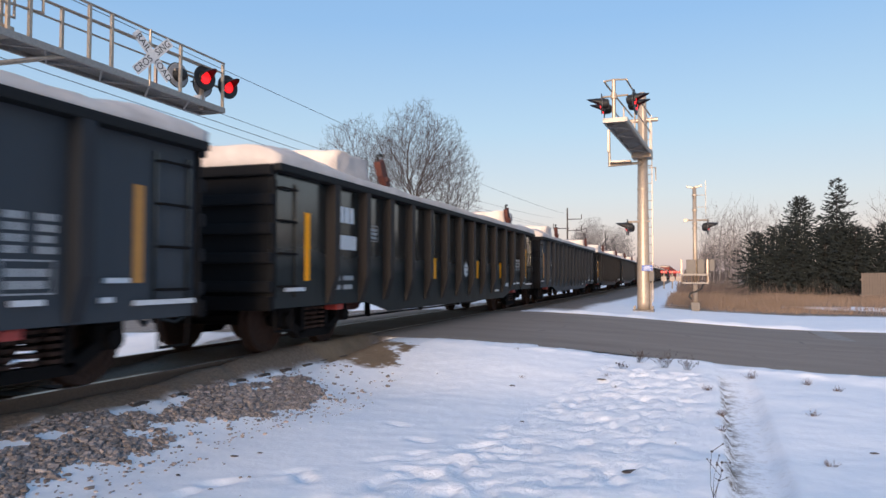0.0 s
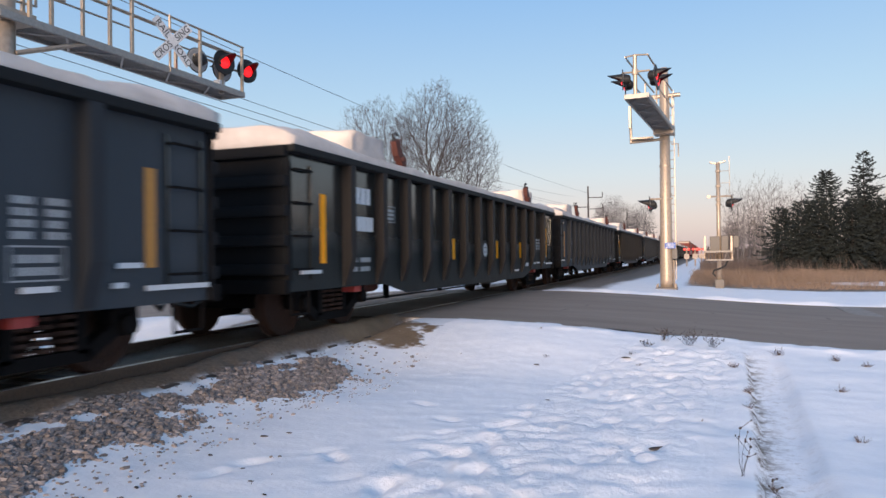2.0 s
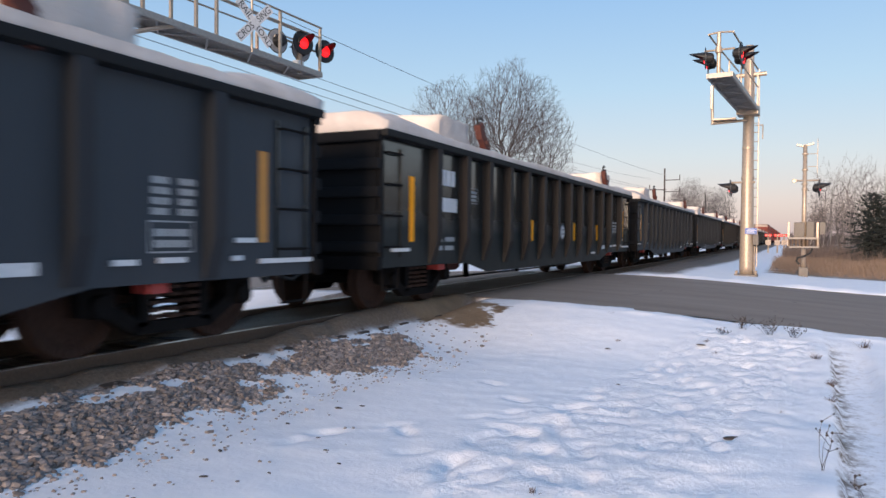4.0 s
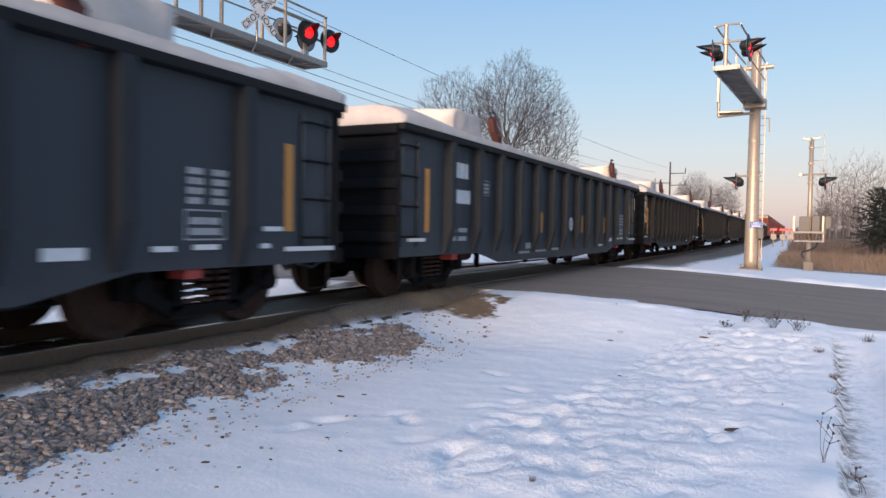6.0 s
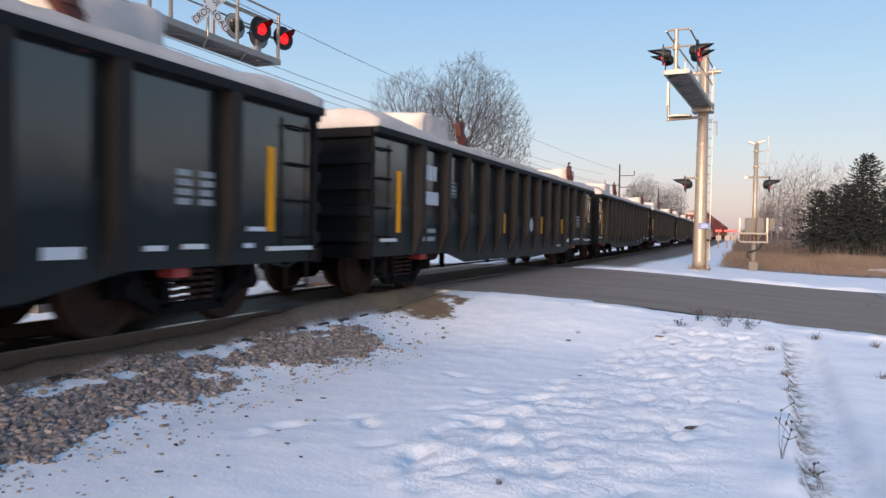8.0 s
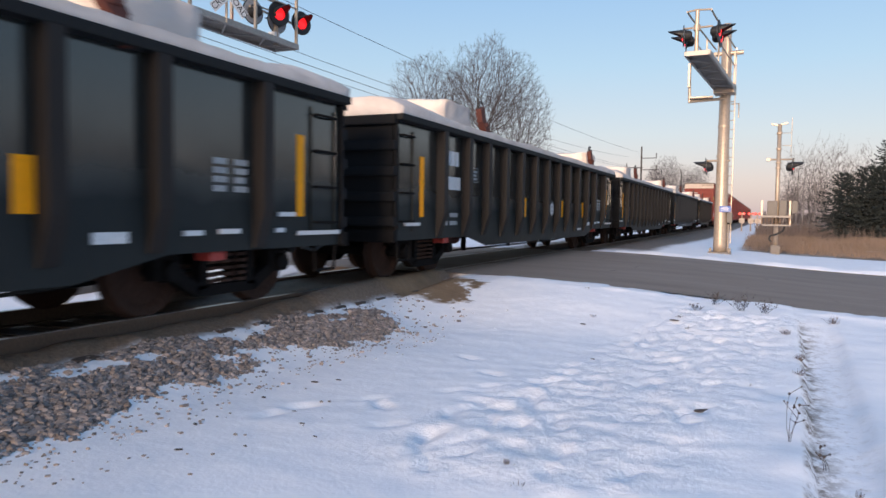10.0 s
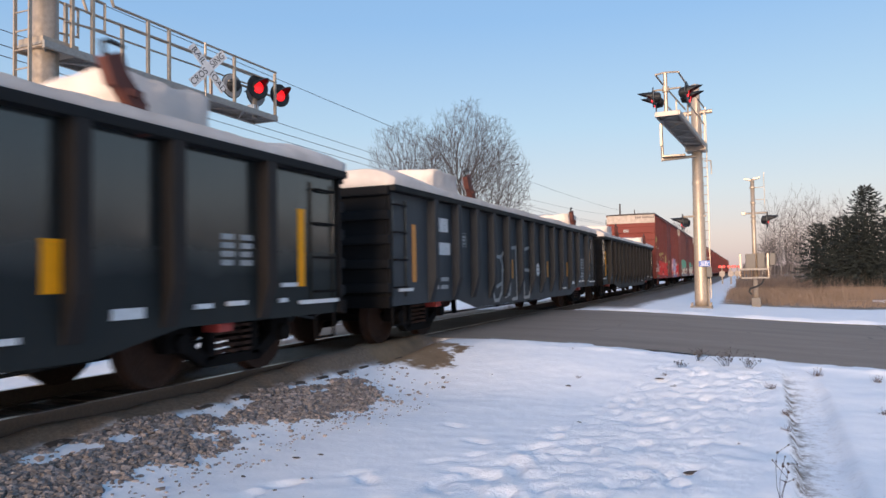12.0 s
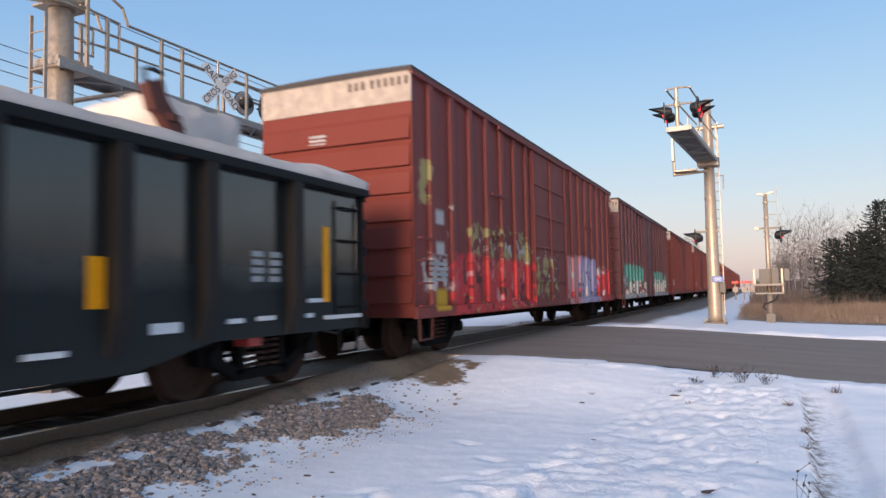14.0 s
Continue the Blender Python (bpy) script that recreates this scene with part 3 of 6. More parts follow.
def build_track():
    tr = thing("railway_track", "rusty steel rails on dark wooden sleepers", "track", kind="structure")
    for sx in (-1, 1):
        cx = TRACK_X + sx * 0.755
        bm = bmesh.new()
        for y0, y1 in ((-60, ROAD_Y0), (ROAD_Y0, ROAD_Y1), (ROAD_Y1, 600)):
            box(bm, cx - 0.075, cx + 0.075, y0, y1, RAIL_Z - 0.172, RAIL_Z - 0.155)
            box(bm, cx - 0.010, cx + 0.010, y0, y1, RAIL_Z - 0.155, RAIL_Z - 0.035)
            box(bm, cx - 0.036, cx + 0.036, y0, y1, RAIL_Z - 0.037, RAIL_Z - 0.004)
        part("rail", bm, M["rail"], tr)
        part("rail_head", boxed(cx - 0.030, cx + 0.030, -60, 600, RAIL_Z - 0.005, RAIL_Z), M["railhead"], tr, "polished running surface")
    me = finish(boxed(-1.3, 1.3, -0.115, 0.115, -0.18, 0, 0.008), M["tie"])
    y = -8.0
    r = random.Random(3)
    while y < 60:
        if not (ROAD_Y0 - 0.1 < y < ROAD_Y1 + 0.1):
            s = part("sleeper", me, None, tr)
            s.matrix_basis = pose(TRACK_X + r.uniform(-0.03, 0.03), y, RAIL_Z - 0.174, 0, 0, r.uniform(-0.8, 0.8))
        y += 0.55
    # timber and rubber panels between the rails on the road
    for x0, x1 in ((TRACK_X - 0.67, TRACK_X - 0.02), (TRACK_X + 0.02, TRACK_X + 0.67), (TRACK_X + 0.84, TRACK_X + 1.45), (TRACK_X - 1.45, TRACK_X - 0.84)):
        part("crossing_panel", boxed(x0, x1, ROAD_Y0 + 0.1, ROAD_Y1 - 0.1, RAIL_Z - 0.12, RAIL_Z - 0.012, 0.01), M["asphalt"], tr)


build_track()

# ---- the train ----
PITCH, SPEED, LEAD_Y = 17.8, 17.652, 7.76
GON_L, BOX_L, HALF = 16.35, 16.9, 1.5
GON_TOP, GON_SILL, GON_BELLY = 2.55, 0.66, 0.46     # above the rail head
WHEEL_R = 0.46


def wheelset(parent, y, made={}):
    ax = new("wheelset")
    ax.parent = parent
    ax.matrix_parent_inverse = Matrix.Translation((0, y, WHEEL_R))
    if made:
        part("axle", made["axle"], None, ax)
        for s in (-1, 1):
            part("wheel", made[s], None, ax)
        return ax
    made["axle"] = part("axle", tubed((-1.0, 0, 0), (1.0, 0, 0), 0.085, n=10), M["under"], ax).data
    for s in (-1, 1):
        m = Matrix.Translation((s * 0.72, 0, 0)) @ pose(0, 0, 0, 0, 90 * s, 0)
        bm = lathe(bmesh.new(), [(0.10, 0.09), (0.14, 0.05), (0.34, 0.015), (0.39, 0.05), (WHEEL_R - 0.005, 0.06), (WHEEL_R, -0.045), (WHEEL_R + 0.025, -0.055), (WHEEL_R + 0.02, -0.085), (0.38, -0.085), (0.16, -0.05)][::-1], m, 24)
        for k in range(3):
            a = 2 * math.pi * k / 3
            box(bm, s * 0.72 + s * 0.07 - 0.03, s * 0.72 + s * 0.07 + 0.03, -0.03 + 0.06 * math.cos(a), 0.03 + 0.06 * math.cos(a), -0.03 + 0.06 * math.sin(a), 0.03 + 0.06 * math.sin(a))
        made[s] = part("wheel", bm, M["wheel"], ax).data
    return ax


def bogie(parent, y):
    """Three-piece freight bogie: two cast side frames, bolster, springs."""
    for s in (-1, 1):
        bm = bmesh.new()
        lo, hi = min(s * 0.94, s * 1.08), max(s * 0.94, s * 1.08)

        def strut(a, b, t):
            """A bar in the frame's plane from a to b, t thick."""
            a, b = Vector(a), Vector(b)
            n = Vector((-(b - a).y, (b - a).x)).normalized() * t / 2
            ring = [a + n, b + n, b - n, a - n]
            f = [bm.verts.new((lo, y + p.x, p.y)) for p in ring]
            k = [bm.verts.new((hi, y + p.x, p.y)) for p in ring]
            faces = [bm.faces.new(f), bm.faces.new(k[::-1])]
            faces += [bm.faces.new((f[q], k[q], k[(q + 1) % 4], f[(q + 1) % 4])) for q in range(4)]
            bmesh.ops.recalc_face_normals(bm, faces=faces)

        strut((-0.62, 0.76), (0.62, 0.76), 0.13)
        strut((-0.46, 0.23), (0.46, 0.23), 0.11)
        for q in (-1, 1):
            strut((q * 0.60, 0.76), (q * 1.02, 0.58), 0.14)
            strut((q * 0.92, 0.52), (q * 0.42, 0.23), 0.13)
            strut((q * 0.36, 0.25), (q * 0.36, 0.74), 0.10)
            box(bm, lo - 0.01, hi + 0.01, y + q * 0.865 - 0.17, y + q * 0.865 + 0.17, 0.38, 0.62, 0.02)
            tube(bm, (s * 0.98, y + q * 0.865, 0.47), (s * 1.17, y + q * 0.865, 0.47), 0.12, 0.10, n=12)
        part("bogie_side_frame", bm, M["under"], parent)
        for q in (-0.24, 0, 0.24):
            bm = bmesh.new()
            for k in range(5):
                tube(bm, (s * 1.0, y + q, 0.30 + 0.07 * k), (s * 1.0, y + q, 0.335 + 0.07 * k), 0.095, n=10)
            part("coil_spring", bm, M["wheel"], parent)
    part("bolster", boxed(-1.0, 1.0, y - 0.2, y + 0.2, 0.5, 0.72, 0.02), M["under"], parent)


def wall_letters(bm, y0, y1, z0, z1, rows, r, x=HALF + 0.006, gap=0.25, wide=1.1):
    """Rows of short painted blocks that stand for small stencilled data."""
    h = (z1 - z0) / rows
    for k in range(rows):
        z = z0 + k * h
        y = y0
        while y < y1 - 0.02:
            w = min(r.uniform(0.7, 1.0) * h * wide, y1 - y)
            box(bm, x - 0.008, x, y, y + w * (1 - gap), z, z + h * 0.66)
            y += w
    return bm


def coupler(parent, length):
    for y, s in ((0, -1), (length, 1)):
        bm = boxed(-0.10, 0.10, min(y, y + s * 0.45), max(y, y + s * 0.45), 0.78, 0.98, 0.02)
        box(bm, -0.17, 0.17, min(y + s * 0.45, y + s * 0.66), max(y + s * 0.45, y + s * 0.66), 0.72, 1.03, 0.03)
        part("coupler", bm, M["under"], parent)
        pts = [(0.35, y + s * 0.05, 0.80), (0.36, y + s * 0.25, 0.62), (0.30, y + s * 0.45, 0.50), (0.2, y + s * 0.62, 0.55)]
        part("air_hose", pipe(pts, 0.025, 6), M["ink"], parent)


def ladder(parent, x, y0, y1, z0, z1, n, material):
    """Grab irons stood off the wall."""
    for k in range(n):
        z = z0 + (z1 - z0) * k / (n - 1)
        part("grab_iron", pipe([(x, y0, z), (x + 0.07, y0, z), (x + 0.07, y1, z), (x, y1, z)], 0.012, 6), material, parent)


def sloped_side(bm, x0, x1):
    """Side sheet with a deeper belly between the bogies."""
    prof = [(0, GON_TOP), (0, GON_SILL), (2.9, GON_SILL), (3.9, GON_BELLY), (GON_L - 3.9, GON_BELLY), (GON_L - 2.9, GON_SILL), (GON_L, GON_SILL), (GON_L, GON_TOP)]
    a = [bm.verts.new((x0, y, z)) for y, z in prof]
    b = [bm.verts.new((x1, y, z)) for y, z in prof]
    bm.faces.new(a)
    bm.faces.new(b[::-1])
    for i in range(len(prof)):
        j = (i + 1) % len(prof)
        bm.faces.new((a[i], b[i], b[j], a[j]))
    bmesh.ops.recalc_face_normals(bm, faces=bm.faces)
    return bm


def snow_load(seed):
    """Wind-packed snow heaped over the load, a little proud of the side."""
    bm = bmesh.new()
    ny, nx = 130, 16
    grid = []
    for j in range(ny + 1):
        y = -0.02 + (GON_L + 0.04) * j / ny
        row = []
        for i in range(nx + 1):
            u = i / nx * 2 - 1
            x = u * (HALF + 0.02)
            edge = min(1, (1 - abs(u)) * 5)
            ends = min(1, min(y + 0.25, GON_L + 0.25 - y) * 3.5)
            h = 0.10 + 0.09 * edge * ends + 0.035 * noise.noise((x * 1.3, y * 0.5, seed)) + 0.02 * noise.noise((x * 3, y * 2.6, seed + 9)) + 0.02 * noise.noise((x * 7, y * 6, seed + 4))
            h += 0.12 * math.exp(-((y - 0.7) / 1.1) ** 2) * edge + 0.08 * math.exp(-((y - GON_L + 0.5) / 0.7) ** 2) * edge
            row.append(bm.verts.new((x, y, GON_TOP + max(0.04, h))))
        grid.append(row)
    for a, b in zip(grid, grid[1:]):
        for i in range(nx):
            bm.faces.new((a[i], a[i + 1], b[i + 1], b[i]))
    rim = [grid[0][i] for i in range(nx + 1)] + [grid[j][nx] for j in range(1, ny + 1)] + [grid[ny][i] for i in range(nx - 1, -1, -1)] + [grid[j][0] for j in range(ny - 1, 0, -1)]
    low = [bm.verts.new((v.co.x * 0.99, v.co.y, GON_TOP - 0.01)) for v in rim]
    for i in range(len(rim)):
        j = (i + 1) % len(rim)
        bm.faces.new((rim[i], low[i], low[j], rim[j]))
    bmesh.ops.recalc_face_normals(bm, faces=bm.faces)
    return bm


def snow_block(y0, y1, top, seed):
    """A cut slab of packed snow standing over the load's cover frame."""
    bm = bmesh.new()
    box(bm, -1.15, 1.30, y0, y1, GON_TOP + 0.1, GON_TOP + top)
    bmesh.ops.subdivide_edges(bm, edges=bm.edges, cuts=9, use_grid_fill=True)
    for v in bm.verts:
        k = (v.co.z - GON_TOP) / top
        v.co += 0.04 * noise.noise_vector(v.co * 5) + Vector((0.05 * noise.noise(v.co * 1.7 + Vector((seed, 0, 0))), 0.12 * noise.noise(v.co * 1.1 + Vector((0, seed, 0))) + 0.12 * k * (1 if v.co.y < (y0 + y1) / 2 else -1) * 0.5, 0.06 * noise.noise(v.co * 1.3)))
    return bm


def cover_post(parent, y):
    """Oxide-red arm that holds the load cover, with a galvanised lug on top."""
    x = HALF - 0.06

    def bar(bm, a, b, t, w):
        """A bevelled bar in the car's long plane from (y, z) a to b."""
        a, b = Vector((x, *a)), Vector((x, *b))
        lean = math.degrees(math.atan2(-(b.y - a.y), b.z - a.z))
        box(bm, -w / 2, w / 2, -t / 2, t / 2, 0, (b - a).length, 0.018, Matrix.Translation(a) @ pose(0, 0, 0, lean))

    z = GON_TOP
    bm = bmesh.new()
    bar(bm, (y + 0.42, z - 0.10), (y + 0.30, z + 0.16), 0.13, 0.10)
    bar(bm, (y + 0.33, z + 0.10), (y + 0.08, z + 0.36), 0.17, 0.12)
    bar(bm, (y + 0.10, z + 0.30), (y + 0.0, z + 0.54), 0.20, 0.12)
    box(bm, x - 0.09, x + 0.09, y + 0.16, y + 0.30, z + 0.20, z + 0.27, 0.015)
    p = part("cover_arm", bm, M["redpost"], parent, "oxide red steel arm")
    part("lug", pipe([(x, y - 0.05, z + 0.50), (x, y - 0.07, z + 0.62), (x, y + 0.02, z + 0.66), (x, y + 0.14, z + 0.64)], 0.022, 6), M["ink"], p)


STAKES = [1.6, 2.70, 3.70, 4.74, 5.79, 6.84, 7.88, 8.92, 9.98, 11.06, 12.22, 13.28, 14.72]


def gondola():
    r = random.Random(5)
    g = thing("gondola_wagon", "black high-sided gondola wagon heaped with snow", "railway wagon", "gondolas of the train")
    for s in (-1, 1):
        part("side_sheet", sloped_side(bmesh.new(), s * (HALF - 0.135), s * (HALF - 0.115)), M["black"], g)
        part("top_chord", boxed(min(s * (HALF - 0.16), s * (HALF + 0.04)), max(s * (HALF - 0.16), s * (HALF + 0.04)), -0.02, GON_L + 0.02, GON_TOP - 0.10, GON_TOP, 0.02), M["chord"], g)
        for y in STAKES:
            bot = GON_BELLY + 0.16 if 3.8 < y < GON_L - 3.8 else GON_SILL + 0.02
            bm = bmesh.new()
            w = 0.092
            # hat-section stake, tapered at its foot
            prof = [(GON_TOP - 0.09, 0.150), (bot + 0.40, 0.150), (bot, 0.03)]
            rings = []
            for z, d in prof:
                x0 = s * (HALF - 0.116)
                rings.append([bm.verts.new(v) for v in ((x0, y - w, z), (x0 + s * d, y - w * 0.9, z), (x0 + s * d, y + w * 0.9, z), (x0, y + w, z))])
            for a, b in zip(rings, rings[1:]):
                for i in range(3):
                    bm.faces.new((a[i], a[i + 1], b[i + 1], b[i]))
            bm.faces.new(rings[0])
            bm.faces.new(rings[-1])
            bmesh.ops.recalc_face_normals(bm, faces=bm.faces)
            part("stake", bm, M["stake"], g)
    for y, s in ((0, -1), (GON_L, 1)):
        e = part("end_wall", boxed(-HALF + 0.06, HALF - 0.06, min(y, y - s * 0.04), max(y, y - s * 0.04), GON_SILL, GON_TOP), M["endpaint"], g)
        for z in (0.95, 1.32, 1.70, 2.08, 2.46):
            part("end_rib", boxed(-HALF + 0.06, HALF - 0.06, min(y, y + s * 0.09), max(y, y + s * 0.09), z - 0.07, z + 0.07, 0.025), M["endpaint"], e)
        part("end_sill", boxed(-HALF + 0.05, HALF - 0.05, min(y, y + s * 0.10), max(y, y + s * 0.10), GON_SILL - 0.02, GON_SILL + 0.16, 0.01), M["under"], e)
    part("floor_frame", boxed(-HALF + 0.15, HALF - 0.15, 0.05, GON_L - 0.05, GON_SILL + 0.05, GON_SILL + 0.15), M["under"], g)
    part("centre_sill", boxed(-0.16, 0.16, -0.1, GON_L + 0.1, GON_SILL - 0.12, GON_SILL + 0.2), M["under"], g)
    part("brake_pipe", pipe([(0.35, 1.0, 0.40), (0.35, 4.0, 0.30), (0.35, GON_L - 4, 0.30), (0.35, GON_L - 1, 0.40)], 0.022, 6), M["ink"], g)
    for y in (5.2, 8.2, 11.2):
        part("pipe_hanger", boxed(0.31, 0.39, y - 0.06, y + 0.06, 0.27, GON_SILL, 0.01), M["under"], g)
    # reflective strips, inspection plate and lettering on the near side
    xs = HALF - 0.113
    for y in (3.98, 6.36, 9.66, 12.04):
        part("reflector_strip", boxed(xs, xs + 0.004, y - 0.09, y + 0.09, 1.03, 1.47), M["yellow"], g, "yellow reflective strip")
    for y in (0.95, 15.48):
        part("reflector_strip", boxed(xs, xs + 0.006, y - 0.07, y + 0.07, 1.02, 1.98), M["yellow"], g, "tall yellow reflective strip")
    bm = lathe(bmesh.new(), [(0.235, 0), (0.235, 0.01)], Matrix.Translation((xs, 8.6, 1.24)) @ pose(0, 0, 0, 0, 90, 0), 24)
    disc = part("emblem_disc", bm, M["ink"], g, "black disc with a pale hexagon")
    bm = lathe(bmesh.new(), [(0.175, 0), (0.175, 0.006)], Matrix.Translation((xs + 0.011, 8.6, 1.24)) @ pose(0, 0, 0, 0, 90, 0), 6)
    part("emblem_plate", bm, M["white"], disc)
    box(bm := bmesh.new(), xs + 0.018, xs + 0.021, 8.47, 8.73, 1.29, 1.305)
    box(bm, xs + 0.018, xs + 0.021, 8.47, 8.73, 1.18, 1.195)
    part("emblem_bars", bm, M["ink"], disc)
    big = bmesh.new()
    wall_letters(big, 1.72, 2.44, 1.92, 2.30, 1, r, xs + 0.008, 0.16, 0.55)
    tagged(part("owner_mark", big, M["white"], g, "white painted blocks"), kind="stuff")
    big = bmesh.new()
    wall_letters(big, 1.72, 2.54, 1.50, 1.84, 1, r, xs + 0.008, 0.18, 0.38)
    tagged(part("number_mark", big, M["white"], g, "white painted blocks"), kind="stuff")
    for y0 in (1.64, 2.08):
        for z in (0.88, 1.02):
            part("data_line", wall_letters(bmesh.new(), y0, y0 + 0.34, z, z + 0.11, 1, r, xs + 0.006, 0.08), M["grime"], g)
    bm = bmesh.new()
    for a in ((3.02, 3.38, 1.68, 1.69), (3.02, 3.38, 1.94, 1.95), (3.02, 3.03, 1.68, 1.95), (3.37, 3.38, 1.68, 1.95)):
        box(bm, xs, xs + 0.004, *a)
    wall_letters(bm, 3.08, 3.32, 1.72, 1.92, 3, r, xs + 0.006, 0.1)
    part("data_panel", bm, M["grime"], g)
    for y0 in (14.03, 14.34):
        tagged(part("data_block", wall_letters(bmesh.new(), y0, y0 + 0.2, 1.27, 1.64, 4, r, xs + 0.006, 0.12), M["grime"], g), kind="stuff")
    for y0, y1, z in ((0.35, 0.85, 0.90), (15.05, 15.35, 1.04), (15.0, 15.15, 0.86), (13.62, 13.86, 0.85), (14.1, 14.4, 0.86), (11.4, 11.75, 0.68), (15.42, 16.3, 0.82)):
        part("sill_stencil", boxed(xs, xs + 0.034, y0, y1, z - 0.02, z + 0.03), M["white"], g)
    part("tag_plate", boxed(xs, xs + 0.012, 12.62, 12.98, 0.78, 0.88), M["white"], g)
    ladder(g, xs, 0.16, 0.55, 0.95, 2.25, 4, M["under"])
    ladder(g, xs, GON_L - 0.62, GON_L - 0.2, 0.95, 2.25, 4, M["under"])
    for y in (0.12, 0.60, GON_L - 0.16, GON_L - 0.66):
        part("ladder_stile", boxed(xs, xs + 0.03, y - 0.012, y + 0.012, 0.8, 2.34, 0.004), M["black"], g)
    part("sill_step", pipe([(xs, 0.12, 0.66), (xs, 0.14, 0.36), (xs, 0.55, 0.36), (xs, 0.57, 0.66)], 0.016, 6), M["under"], g)
    part("sill_step", pipe([(xs, GON_L - 0.12, 0.66), (xs, GON_L - 0.14, 0.36), (xs, GON_L - 0.55, 0.36), (xs, GON_L - 0.57, 0.66)], 0.016, 6), M["under"], g)
    for y in (1.75, GON_L - 1.75):
        bogie(g, y)
    for yb in (14.2, 2.15):
        part("brake_valve", boxed(HALF - 0.42, HALF - 0.2, yb - 0.11, yb + 0.11, 0.56, 0.66, 0.02), M["valve"], g, "faded red valve box")
    part("brake_cylinder", tubed((0.75, 3.2, 0.62), (0.75, 3.75, 0.62), 0.14, n=12), M["redpost"], g)
    coupler(g, GON_L)
    part("snow_cover", snow_load(2.0), M["packed"], g, "wind-packed dusty snow tinted with warm sunlight", True)
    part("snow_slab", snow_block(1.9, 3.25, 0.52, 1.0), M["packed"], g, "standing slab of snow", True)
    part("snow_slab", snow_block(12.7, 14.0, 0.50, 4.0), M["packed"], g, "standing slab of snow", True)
    cover_post(g, 3.30)
    cover_post(g, 12.55)
    return g


def stroke(bm, pts, w, x):
    """A flat sprayed stroke on the car side through (y, z) points."""
    for i, (a, b) in enumerate(zip(pts, pts[1:])):
        a, b = Vector(a), Vector(b)
        d = (b - a).normalized() * w * 0.5
        n = Vector((-d.y, d.x))
        xx = x + 0.0006 * i
        c = [a - d + n, b + d + n, b + d - n, a - d - n]
        f = [bm.verts.new((xx + 0.001, p.x, p.y)) for p in c]
        k = [bm.verts.new((xx - 0.004, p.x, p.y)) for p in c]
        bm.faces.new(f)
        for q in range(4):
            bm.faces.new((f[q], k[q], k[(q + 1) % 4], f[(q + 1) % 4]))
    return bm


def arc(cy, cz, ry, rz, a0, a1, n=9):
    return [(cy + ry * math.cos(radians(a0 + (a1 - a0) * i / n)), cz + rz * math.sin(radians(a0 + (a1 - a0) * i / n))) for i in range(n + 1)]


